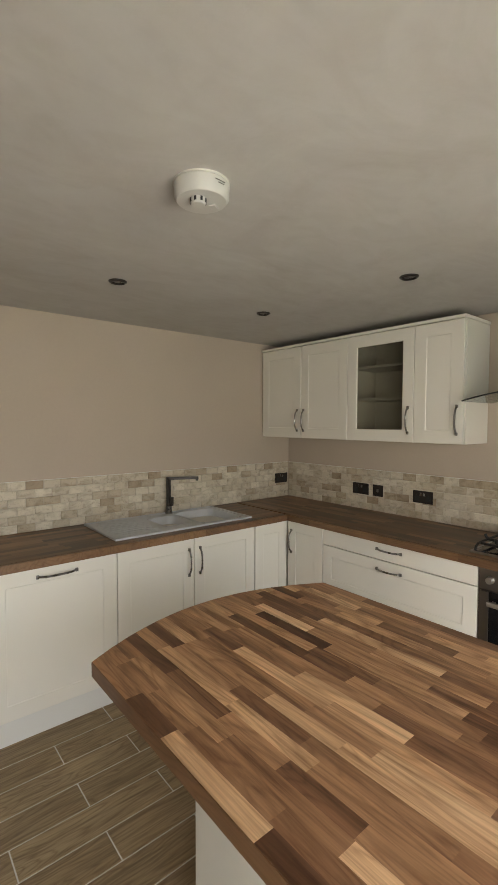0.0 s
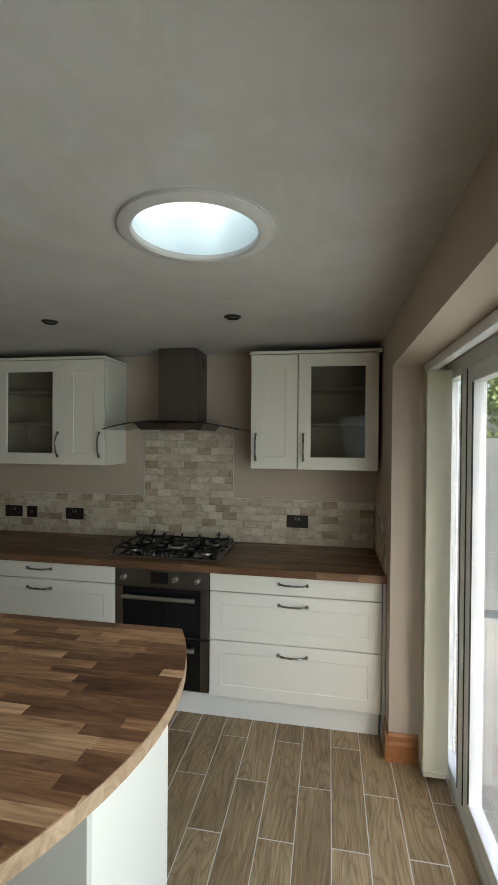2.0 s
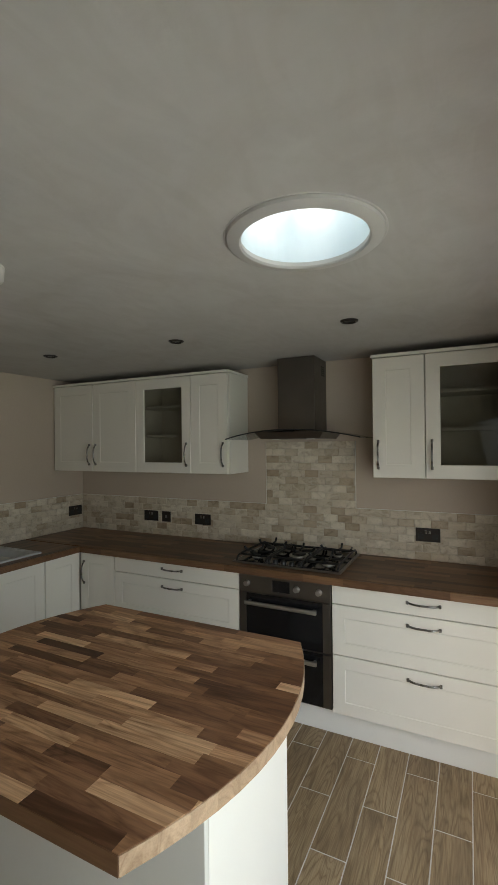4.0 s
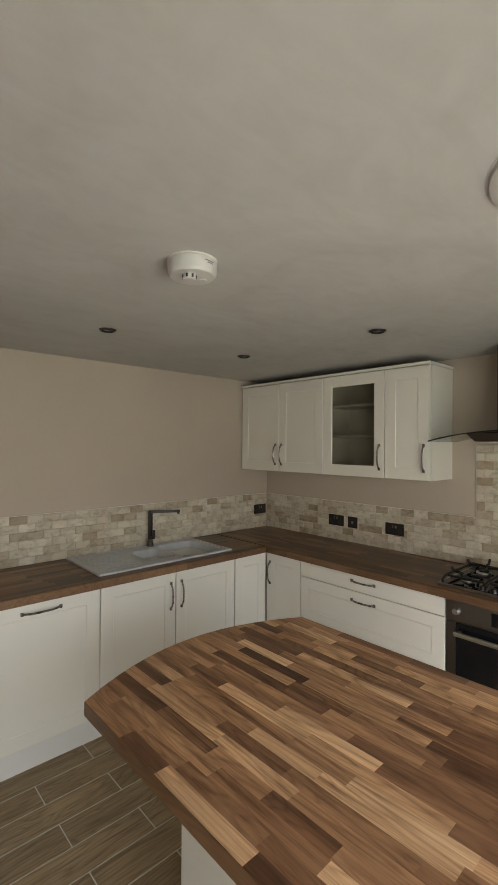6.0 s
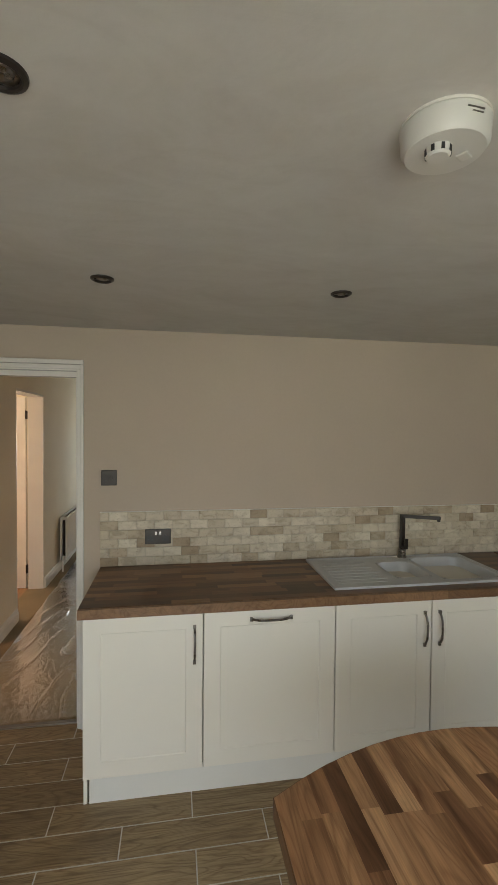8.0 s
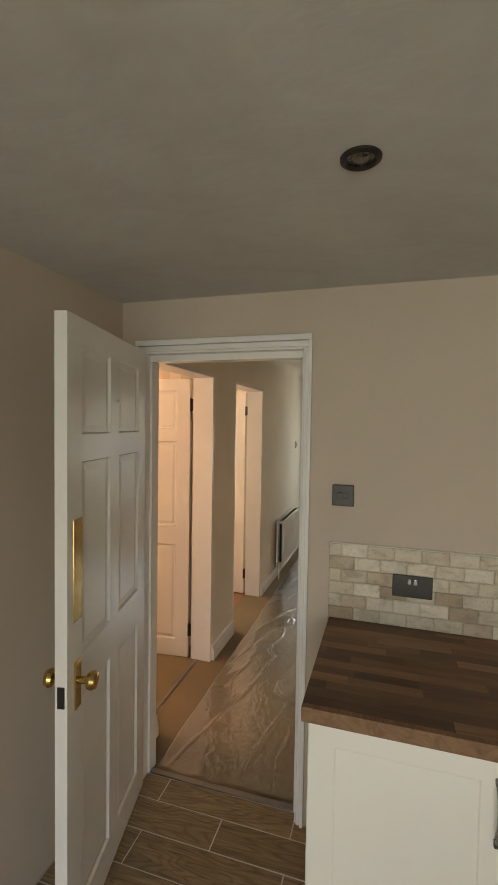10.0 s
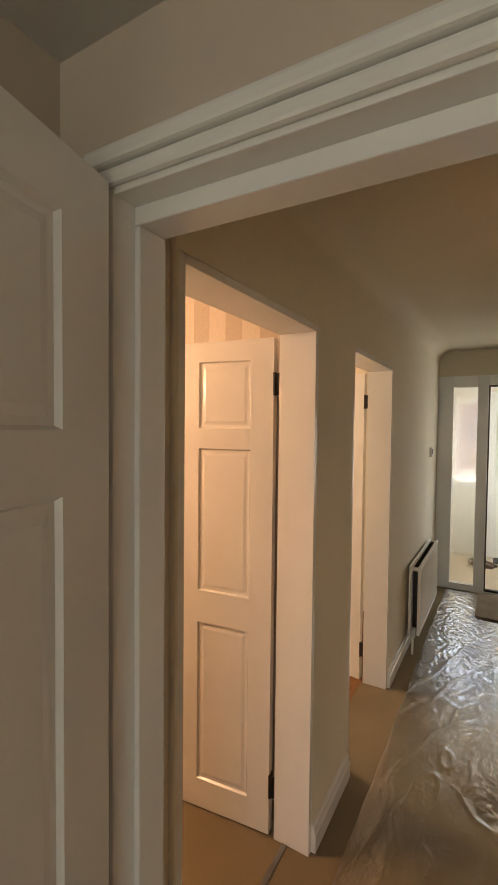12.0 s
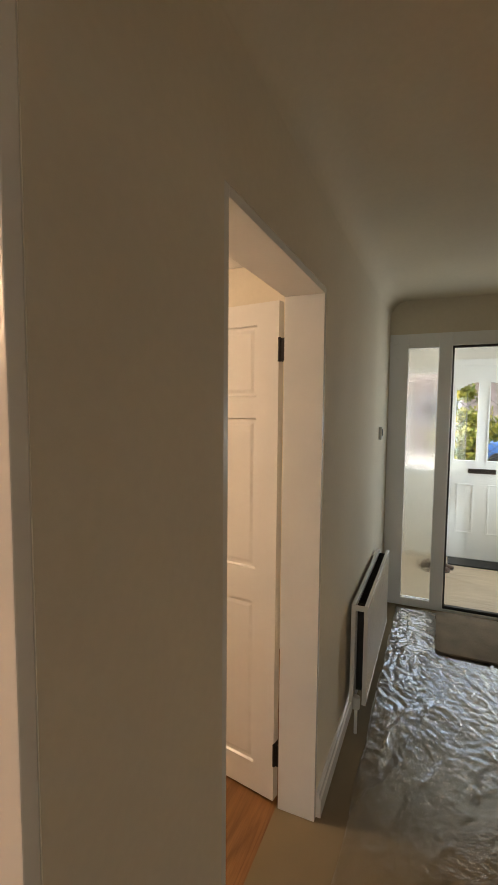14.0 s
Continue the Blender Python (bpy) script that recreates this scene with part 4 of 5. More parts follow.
# ---------------------------------------------------------------- sockets and switches
def plate(m, w, kind, label, category):
    t = thing(category.replace(" ", "_"), label, category, "wall plates", m)
    h = 0.086
    part("plate", boxes((-w / 2, w / 2, -0.007, 0, -h / 2, h / 2), bevel=0.003), "nickel", t)
    if kind == "double":
        for sx in (-0.042, 0.042):
            part("socket_holes", boxes((sx - 0.004, sx + 0.004, -0.0085, -0.006, -0.004, 0.012), (sx - 0.016, sx - 0.006, -0.0085, -0.006, -0.024, -0.016),
                                       (sx + 0.006, sx + 0.016, -0.0085, -0.006, -0.024, -0.016), (sx - 0.018, sx + 0.018, -0.0078, -0.0065, -0.028, 0.004)), "dark", t, "black socket insert")
        for sx in (-0.011, 0.011):
            part("rocker", boxes((sx - 0.007, sx + 0.007, -0.011, -0.006, 0.008, 0.03), bevel=0.002), "chrome", t, "bright metal rocker")
    elif kind == "switch":
        for sx in (-0.012, 0.012):
            part("rocker", boxes((sx - 0.009, sx + 0.009, -0.011, -0.006, -0.012, 0.012), bevel=0.002), "nickel", t, "dark metal rocker")
    else:
        part("rocker", boxes((-0.009, 0.009, -0.011, -0.006, -0.012, 0.012), bevel=0.002), "chrome", t, "bright metal rocker")


WALL = -0.0115
plate(SINK @ pose(-2.75, WALL, 1.078), 0.146, "double", "black nickel double socket on the tiles", "double socket")
plate(SINK @ pose(-0.105, WALL, 1.082), 0.146, "double", "black nickel double socket on the tiles", "double socket")
plate(SINK @ pose(-3.021, -0.001, 1.414), 0.086, "switch", "black nickel two-gang light switch on the wall", "light switch")
plate(pose(0.81, WALL, 1.07), 0.146, "double", "black nickel double socket on the tiles", "double socket")
plate(pose(0.967, WALL, 1.07), 0.086, "single", "black nickel fused switch on the tiles", "switch")
plate(pose(1.325, WALL, 1.068), 0.146, "double", "black nickel double socket on the tiles", "double socket")
plate(pose(3.008, WALL, 1.076), 0.146, "double", "black nickel double socket on the tiles", "double socket")

# ---------------------------------------------------------------- ceiling things
for sx, sy in ((0.838, -1.055), (1.783, -1.005), (2.745, -0.955), (0.855, -1.993), (0.86, -2.925), (1.83, -2.93)):
    s = thing("recessed_spotlight", "unlit recessed ceiling spotlight with a dark nickel rim", "spotlight", "ceiling spotlights", pose(sx, sy, CEIL))
    part("rim", lathe(((0.030, 0.0), (0.030, -0.006), (0.034, -0.009), (0.042, -0.005), (0.043, -0.0005)), 32), "nickel", s, "dark nickel rim", True)
    part("bulb", lathe(((0.0, -0.006), (0.012, -0.0055), (0.02, -0.003), (0.022, -0.0005), (0.030, -0.0005)), 24), "chrome", s, "glass reflector bulb", True)
smoke = thing("smoke_alarm", "round white ceiling smoke alarm with a vented sensor", "smoke alarm", m=pose(1.838, -2.172, CEIL, 0, 0, 35) @ Matrix.Scale(1.19, 4))
part("mount", lathe(((0.0, 0.0), (0.066, 0.0), (0.066, -0.004), (0.0, -0.004)), 48), "unit_edge", smoke, "", True)
part("body", lathe(((0.064, -0.004), (0.066, -0.006), (0.064, -0.034), (0.058, -0.042), (0.02, -0.045), (0.0, -0.045)), 48), "plastic", smoke, "", True)
part("sensor", lathe(((0.019, -0.044), (0.018, -0.055), (0.015, -0.058), (0.0, -0.058)), 24), "plastic", smoke, "", True, pose(0.0, -0.022, 0))
for i in range(8):
    a = 2 * math.pi * i / 8
    part("slot", boxes((-0.0025, 0.0025, 0.0165, 0.0195, -0.0545, -0.0455)), "dark", smoke, "", False, pose(0, -0.022, 0) @ pose(0, 0, 0, 0, 0, math.degrees(a)))
part("print_mark", boxes((-0.014, 0.014, -0.0664, -0.0645, -0.0165, -0.015), (-0.006, 0.012, -0.0664, -0.0645, -0.0215, -0.0205)), "steel", smoke, "faint grey printed lines", False, pose(0, 0, 0, 0, 0, 61))
part("test_button", boxes((0.012, 0.03, 0.012, 0.034, -0.047, -0.0435), bevel=0.002), "plastic", smoke)

tunnel = thing("sun_tunnel", "round daylight tunnel with a white ceiling ring", "sun tunnel", m=pose(SUN_X, SUN_Y, CEIL))
part("ring", lathe(((0.182, 0.004), (0.181, -0.009), (0.186, -0.015), (0.210, -0.014), (0.221, -0.009), (0.223, -0.001)), 64), "ring", tunnel, "white moulded ring", True)
part("shadow_gap", lathe(((0.221, 0.0), (0.229, -0.0015), (0.231, 0.0)), 64), "ring", tunnel, "", True)
part("tube", lathe(((0.188, 0.0), (0.188, 0.60)), 64), "tube", tunnel, "silvered reflective tube", True)
# dome carries the dimming tint
part("lens", lathe(((0.0, 0.62), (0.1, 0.615), (0.188, 0.60)), 48), "dome", tunnel, "clear dome tinted to dim the sky", True).visible_shadow = False

# ---------------------------------------------------------------- doors
def six_panel(w, h, t=0.038):
    """Rails and stiles of a six-panel door, hinge edge at x=0, and its panels as rows."""
    s, mid = 0.098, 0.086
    xs = ((s, (w - mid) / 2), ((w + mid) / 2, w - s))
    zs = ((0.125, 0.816), (0.953, 1.561), (1.646, h - 0.083))
    bm = boxes((0, s, 0, t, 0, h), (w - s, w, 0, t, 0, h))
    z = 0.0
    for z0, z1 in (*zs, (h, h)):
        box(bm, s, w - s, 0, t, z, z0)
        z = z1
    for z0, z1 in zs:
        box(bm, xs[0][1], xs[1][0], 0, t, z0, z1)
    return bm, [(a, c, z0, z1) for z0, z1 in zs for a, c in xs]


def raised(a, c, z0, z1, t):
    bm = bmesh.new()
    loops = []
    for front in (0, 1):
        f = (lambda d: d) if not front else (lambda d: t - d)
        row = []
        for i, d in ((0.0, 0.001), (0.005, 0.009), (0.016, 0.009), (0.030, 0.006)):
            row.append([bm.verts.new(p) for p in ((a + i, f(d), z0 + i), (c - i, f(d), z0 + i), (c - i, f(d), z1 - i), (a + i, f(d), z1 - i))])
        for p, q in zip(row, row[1:]):
            for k in range(4):
                bm.faces.new((p[k], p[(k + 1) % 4], q[(k + 1) % 4], q[k]))
        bm.faces.new(row[-1])
    return bm


def panel_door(name, label, m, w, h, hinges=True, knob=False):
    d = thing(name, label, "door", m=m)
    d["kind"] = "structure"
    t = 0.038
    bm, fields = six_panel(w, h)
    part("leaf", bm, "white", d)
    for f in fields:
        part("panel", raised(*f, t), "white", d)
    if hinges:
        for z in (0.16, h - 0.225):
            hb = boxes((-0.002, 0.0, t - 0.034, t, z, z + 0.085), (-0.028, -0.002, t - 0.003, t + 0.003, z, z + 0.085))
            disc(hb, 0.006, 0.006, z - 0.003, z + 0.088, (-0.005, t + 0.004), 12)
            part("hinge", hb, "hinge", d, "blackened steel hinge")
    if knob:
        for s, yy in ((-1, 0.0), (1, t)):
            part("finger_plate", boxes((w - 0.095, w - 0.035, yy - (0.003 if s < 0 else 0), yy + (0.003 if s > 0 else 0), 1.075, 1.39), bevel=0.001), "brass", d, "polished brass finger plate")
            part("lock_plate", boxes((w - 0.085, w - 0.045, yy - (0.004 if s < 0 else 0), yy + (0.004 if s > 0 else 0), 0.80, 0.95), bevel=0.001), "brass", d, "polished brass lock plate")
            kn = lathe(((0.011, 0.0), (0.011, 0.03), (0.024, 0.036), (0.029, 0.048), (0.024, 0.06), (0.0, 0.064)), 28)
            part("knob", kn, "brass", d, "round brass knob", True, pose(w - 0.065, yy, 0.888, 90 if s < 0 else -90))
        part("latch", boxes((w, w + 0.002, 0.008, 0.03, 0.835, 0.90)), "hinge", d, "steel latch plate")
    return d


panel_door("door_1", "white six-panel door standing open into the kitchen", pose(0.034, -3.944, 0.008, 0, 0, 13.0), 0.745, 2.002, False, True)
hook = lathe(((0.0, 0.0), (0.007, 0.0), (0.006, 0.002), (0.0025, 0.003), (0.0025, 0.006), (0.004, 0.008), (0.0, 0.0095)), 14)
part("hook", hook, "white", bpy.data.objects["door_1"], "small painted-over coat hook", True, pose(0.355, 0.038, 1.765, -90))
# leaf of the two side rooms, hung at the far jamb and standing open
panel_door("door_2", "white six-panel door standing open into a side room", pose(-1.119, HW - WT - 0.030, 0.006, 0, 0, -84), 0.76, 2.005, True, True)
panel_door("door_3", "white six-panel door standing open into a side room", pose(-2.420, HW - WT - 0.022, 0.006, 0, 0, -100), 0.76, 2.005, True, True)


def lining(name, m, w, h, depth, label, arch=0.0):
    """Door lining in an opening w wide: jambs, head and stops; m puts x along the wall, y into it."""
    t = 0.024
    rows = [(0, t, 0, depth, 0, h), (w - t, w, 0, depth, 0, h), (t, w - t, 0, depth, h - t, h)]
    bm = boxes(*rows, bevel=0.002)
    ob = new(name, mesh_of(name, bm, "white"))
    ob.matrix_basis = m
    tagged(ob, label, "door frame", kind="structure")
    if arch:
        for yy in (-0.014,):
            part("architrave", boxes((-arch, 0.016, yy, yy + 0.014, 0, h - 0.017), (-arch - 0.004, 0.0, yy - 0.010, yy + 0.014, 0, h + 0.009),
                                     (w - 0.016, w + arch, yy, yy + 0.014, 0, h - 0.017), (w, w + arch + 0.004, yy - 0.010, yy + 0.014, 0, h + 0.009),
                                     (-arch, w + arch, yy + 0.0005, yy + 0.0145, h - 0.016, h + 0.008),
                                     (-arch - 0.004, w + arch + 0.004, yy - 0.0105, yy + 0.0145, h + 0.009, h + 0.034), bevel=0.006), "white", ob)
    return ob


lining("door_frame_1", pose(0.0, DOOR_L - 0.024, 0, 0, 0, 90), DOOR_R - DOOR_L + 0.048, DOOR_H + 0.024, 0.11, "white gloss door frame with architrave", 0.012)
lining("door_frame_2", pose(D1[0], HW - WT - 0.001, 0), D1[1] - D1[0], DH, WT, "white gloss plain door lining")
lining("door_frame_3", pose(D2[0], HW - WT - 0.001, 0), D2[1] - D2[0], DH, WT, "white gloss plain door lining")
for r in ((-0.108, -0.044, DOOR_L, DOOR_L + 0.012, 0, DOOR_H - 0.031), (-0.108, -0.044, DOOR_R - 0.012, DOOR_R, 0, DOOR_H - 0.031), (-0.108, -0.044, DOOR_L, DOOR_R, DOOR_H - 0.03, DOOR_H)):
    setting("trim_door_stop", boxes(r, bevel=0.003), "white", "white door stop bead in the kitchen doorway", "door stop")
bm = bmesh.new()
disc(bm, 0.009, 0.009, 0.11, 2.16, (-0.256, HW + 0.002), 12)
setting("trim_conduit", bm, "hall_wall", "thin painted conduit running up the hall wall", "conduit", True)
cv = bmesh.new()
prof = [(-1.249, 2.435), (-1.24, 2.437), (-1.215, 2.452), (-1.18, 2.487), (-1.165, 2.512), (-1.163, 2.519), (-1.249, 2.519)]
ca, cb = ([cv.verts.new((x, y, z)) for x, z in prof] for y in (HW - 3.19, HW - WT - 0.001))
for i in range(len(prof)):
    j = (i + 1) % len(prof)
    cv.faces.new((ca[i], ca[j], cb[j], cb[i]))
setting("trim_coving", cv, "white", "white plaster coving under the ceiling", "coving")
setting("threshold", boxes((-0.075, -0.045, DOOR_L, DOOR_R, 0.0, 0.008), bevel=0.003), "hob_steel", "thin metal threshold strip", "threshold")

# ---------------------------------------------------------------- hall things
def radiator(x0, x1, y_back, z0, z1):
    t = thing("radiator", "white double-panel radiator on the hall wall", "radiator")
    for yy in (y_back, y_back + 0.062):
        bm = bmesh.new()
        n = 40
        pts = []
        for i in range(n * 4 + 1):
            pts.append((x0 + (x1 - x0) * i / (n * 4), yy + 0.012 + 0.006 * (1 if (i % 4) in (1, 2) else 0)))
        out = pts + [(x1, yy), (x0, yy)]
        lo = [bm.verts.new((x, y, z0 + 0.02)) for x, y in out]
        hi = [bm.verts.new((x, y, z1 - 0.025)) for x, y in out]
        for i in range(len(out)):
            j = (i + 1) % len(out)
            bm.faces.new((lo[i], lo[j], hi[j], hi[i]))
        box(bm, x0, x1, yy, yy + 0.02, z0, z0 + 0.02, 0.004)
        box(bm, x0, x1, yy, yy + 0.02, z1 - 0.025, z1, 0.004)
        part("panel", bm, "white", t)
    part("convector", boxes(*[(x0 + 0.03 + i * 0.035, x0 + 0.032 + i * 0.035, y_back + 0.02, y_back + 0.062, z0 + 0.03, z1 - 0.02) for i in range(int((x1 - x0 - 0.06) / 0.035))]), "hinge", t)["kind"] = "stuff"
    part("side_cap", boxes((x1 - 0.001, x1 + 0.002, y_back, y_back + 0.082, z1 - 0.03, z1 - 0.002), (x1 - 0.001, x1 + 0.002, y_back, y_back + 0.02, z0, z1 - 0.03), (x1 - 0.001, x1 + 0.002, y_back + 0.062, y_back + 0.082, z0, z1 - 0.03)), "white", t)
    for bx in (x0 + 0.15, x1 - 0.15):
        part("bracket", boxes((bx - 0.015, bx + 0.015, HW, y_back, z0 + 0.05, z1 - 0.08)), "white", t)
    pipe = tube(((x1 + 0.035, y_back + 0.04, -0.001), (x1 + 0.035, y_back + 0.04, z0 + 0.03)), 0.0085, 12)
    v = part("pipe", pipe, "white", t, "white painted pipe", True)
    vb = lathe(((0.0, 0.0), (0.018, 0.0), (0.02, 0.03), (0.017, 0.06), (0.0, 0.065)), 20)
    part("valve_head", vb, "plastic", v, "white thermostatic valve head", True, pose(x1 + 0.035, y_back + 0.04, z0 + 0.0, 0, 0, 0))
    part("valve_tail", boxes((x1 - 0.01, x1 + 0.035, y_back + 0.032, y_back + 0.048, z0 + 0.01, z0 + 0.026)), "chrome", v)
    return t


radiator(-3.93, -2.955, -3.998, 0.13, 0.64)


def skirt(name, m, length, h, material, label):
    prof = ((0, 0), (-0.018, 0), (-0.018, h * 0.62), (-0.013, h * 0.72), (-0.012, h * 0.9), (-0.006, h), (0, h))
    bm = bmesh.new()
    a = [bm.verts.new((0, y, z)) for y, z in prof]
    c = [bm.verts.new((length, y, z)) for y, z in prof]
    for i in range(len(prof)):
        j = (i + 1) % len(prof)
        bm.faces.new((a[i], a[j], c[j], c[i]))
    bm.faces.new(a)
    bm.faces.new(c[::-1])
    ob = setting(name, bm, material, label, "skirting board")
    ob.matrix_basis = m
    return ob


for a, c in ((D1[0], D2[1]), (D2[0], FRONT)):
    skirt("baseboard", pose(a - 0.002, HW, 0, 0, 0, 180), a - c - 0.004, 0.11, "white", "white gloss skirting board in the hall")
skirt("baseboard", pose(-0.155, HW, 0, 0, 0, 180), 0.143, 0.11, "white", "white gloss skirting board in the hall")
skirt("baseboard", pose(FRONT, HE, 0), -FRONT - 0.12, 0.11, "white", "white gloss skirting board in the hall")
skirt("baseboard", pose(EAST, -0.602, 0, 0, 0, -90), 0.146, 0.145, "oak_skirt", "orange varnished wood skirting board")
skirt("baseboard", pose(EAST - 0.017, PAT_N, 0), 0.16, 0.145, "oak_skirt", "orange varnished wood skirting board")
skirt("baseboard", pose(EAST, SOUTH, 0, 0, 0, 180), EAST - 0.8, 0.145, "oak_skirt", "orange varnished wood skirting board")


def wrinkled_film():
    """Clear protective sheet over the carpet, with many small folds."""
    bm = bmesh.new()
    nx, ny = 400, 130
    x0, x1, y0, y1 = FRONT + 0.06, -0.085, -3.905, -2.72
    grid = []
    for i in range(nx + 1):
        row = []
        for j in range(ny + 1):
            x = x0 + (x1 - x0) * i / nx
            y = y0 + (y1 - y0) * j / ny
            a = noise.noise(Vector((x * 5.0, y * 7.0, 0.0)))
            r1 = 1 - abs(noise.noise(Vector((x * 9.0 + a, y * 16.0 + 2 * a, 3.0))))
            r2 = 1 - abs(noise.noise(Vector((x * 22.0, y * 27.0 + a * 2, 7.0))))
            r3 = 1 - abs(noise.noise(Vector((x * 34.0 + 3 * a, y * 42.0, 11.0))))
            k = min(1.0, max(0.0, (-2.55 - x) / 0.8))
            crease = 1 - abs(noise.noise(Vector((x * 1.1 + 0.3 * a, y * 6.0 + 1.2 * x, 21.0))))
            z = 0.003 + 0.005 * crease ** 34 + (0.17 + 0.83 * k) * (0.005 * r1 ** 8 + 0.0035 * r2 ** 7 + 0.004 * (a + 0.5)) + k * 0.0026 * r3 ** 5
            if j in (0, ny) or i in (0, nx):
                z = 0.002
            edge = 0.012 * noise.noise(Vector((x * 4, y, 5.0))) if j in (0, ny) else 0.0
            row.append(bm.verts.new((x, y + edge, z)))
        grid.append(row)
    for i in range(nx):
        for j in range(ny):
            bm.faces.new((grid[i][j], grid[i + 1][j], grid[i + 1][j + 1], grid[i][j + 1]))
    return bm


film = solid("plastic_film", wrinkled_film(), "film", "clear wrinkled protective plastic film on the hall carpet", "plastic sheet", True)
film.visible_shadow = False
if film.data.polygons[0].normal.z < 0:
    film.data.flip_normals()
bm = prism(rounded(-4.50, -3.86, -3.60, -2.75, 0.04), 0.012, 0.024)
solid("door_mat", bm, "mat", "brown rectangular door mat before the glass door", "door mat")
th = thing("wall_thermostat", "small pale control box on the hall wall", "thermostat", m=pose(-4.02, HW, 1.44))
part("cover", boxes((-0.03, 0.03, 0.0, 0.022, -0.045, 0.045), bevel=0.004), "plastic", th)
part("dial", boxes((-0.018, 0.018, 0.022, 0.025, -0.02, 0.03), bevel=0.001), "dark", th)

cl = thing("ceiling_light", "dark metal ceiling light with three small glass shades", "ceiling light", m=pose(-2.8, -3.16, HALL_CEIL))
part("rose", lathe(((0.0, -0.035), (0.02, -0.034), (0.055, -0.02), (0.06, 0.0)), 28), "hinge", cl, "", True)
part("stem", tube(((0, 0, -0.03), (0, 0, -0.15)), 0.007, 8), "hinge", cl, "", True)
for i in range(3):
    a = math.pi * (0.5 + i * 2 / 3) + math.pi
    ca, sa = math.cos(a), math.sin(a)
    arm = part("arm", tube([(0.17 * u * ca, 0.17 * u * sa, -0.15 - 0.05 * math.sin(u * math.pi) - 0.02 * u) for u in (0, 0.2, 0.4, 0.6, 0.8, 1.0)], 0.005, 8), "hinge", cl, "", True)
    part("shade", lathe(((0.008, 0.0), (0.018, -0.012), (0.026, -0.04), (0.038, -0.07)), 20), "frost", arm, "small frosted glass shade", True, pose(0.17 * ca, 0.17 * sa, -0.17))

# porch screen: side light and glazed inner door
FX0, FX1 = FRONT - 0.06, FRONT
setting("wall_hall_front", boxes((FX0, FX1, HW, HE, 2.20, 2.75), (FX0, FX1, -2.62, HE, 0, 2.20)), "hall_wall", "cream painted wall over the porch screen", "wall")
scr = new("window_1", mesh_of("window_1", boxes((FX0, FX1, HW, -3.878, 0.0, 2.20), (FX0, FX1, -3.655, -3.56, 0.0, 2.20), (FX0, FX1, -3.878, -3.655, 2.088, 2.20), (FX0, FX1, -3.878, -3.655, 0.0, 0.065),
                                          (FX0, FX1, -3.56, -2.70, 2.10, 2.20), (FX0, FX1, -2.70, -2.62, 0, 2.20), (FX0, FX1, -3.56, -2.70, 0.0, 0.02), bevel=0.004), "upvc"))
tagged(scr, "white framed hall screen with an obscured side light", "window", kind="structure")
part("pane", boxes((FX0 + 0.022, FX0 + 0.038, -3.878, -3.655, 0.065, 2.088)), "ripple", scr, "rippled obscured glass")
gd = thing("glass_door", "full-height clear glazed inner door with a slim dark edge", "door")
gd["kind"] = "structure"
part("edge_trim", boxes((FX0 + 0.015, FX1 - 0.01, -3.558, -3.545, 0.022, 2.098), (FX0 + 0.015, FX1 - 0.01, -2.715, -2.702, 0.022, 2.098), (FX0 + 0.015, FX1 - 0.01, -3.545, -2.715, 2.083, 2.098), (FX0 + 0.015, FX1 - 0.01, -3.545, -2.715, 0.022, 0.045)), "dark", gd, "dark edge trim")
part("pane", boxes((FX0 + 0.025, FX0 + 0.035, -3.545, -2.715, 0.045, 2.083)), "glass", gd).visible_shadow = False

# porch and front door
PX = -6.05
setting("floor_porch", boxes((PX - 0.06, FX0, HW, HE, -0.1, -0.004)), "porch_tile", "cream stone tiles in the porch", "floor")
setting("wall_porch", boxes((PX - 0.08, PX, HW, -3.60, 0, 0.92), (PX - 0.08, PX, HW, -3.60, 2.05, 2.75), (PX - 0.08, PX, -2.62, HE, 0, 2.75), (PX - 0.08, PX, -3.60, -2.62, 2.14, 2.75)), "white", "white painted porch wall", "wall")
setting("ceiling_porch", boxes((PX, FX0, HW, HE, 2.30, 2.36)), "white", "white porch ceiling", "ceiling")
pw = new("window_2", mesh_of("window_2", frame_ring(HW, -3.601, 0.92, 2.05, 0.045, 0.0, 0.06), "upvc"))
pw.matrix_basis = pose(PX - 0.005, 0, 0, 0, 0, 90)
tagged(pw, "white framed clear window beside the front door", "window", kind="structure")
part("pane", boxes((HW + 0.045, -3.646, 0.026, 0.032, 0.965, 2.005)), "glass", pw).visible_shadow = False
FD0, FD1 = -3.53, -2.69
fd = thing("front_door", "white moulded front door with two arched lights and a letterbox", "door")
fd["kind"] = "structure"
part("door_frame", boxes((PX - 0.07, PX + 0.01, -3.60, FD0, 0, 2.14), (PX - 0.07, PX + 0.01, FD1, -2.62, 0, 2.14), (PX - 0.07, PX + 0.01, FD0, FD1, 2.07, 2.14), bevel=0.004), "upvc", fd)
L1, L2, LZ0, LZ1 = (-3.475, -3.265), (-2.945 - 0.21, -2.945), 1.07, 1.90


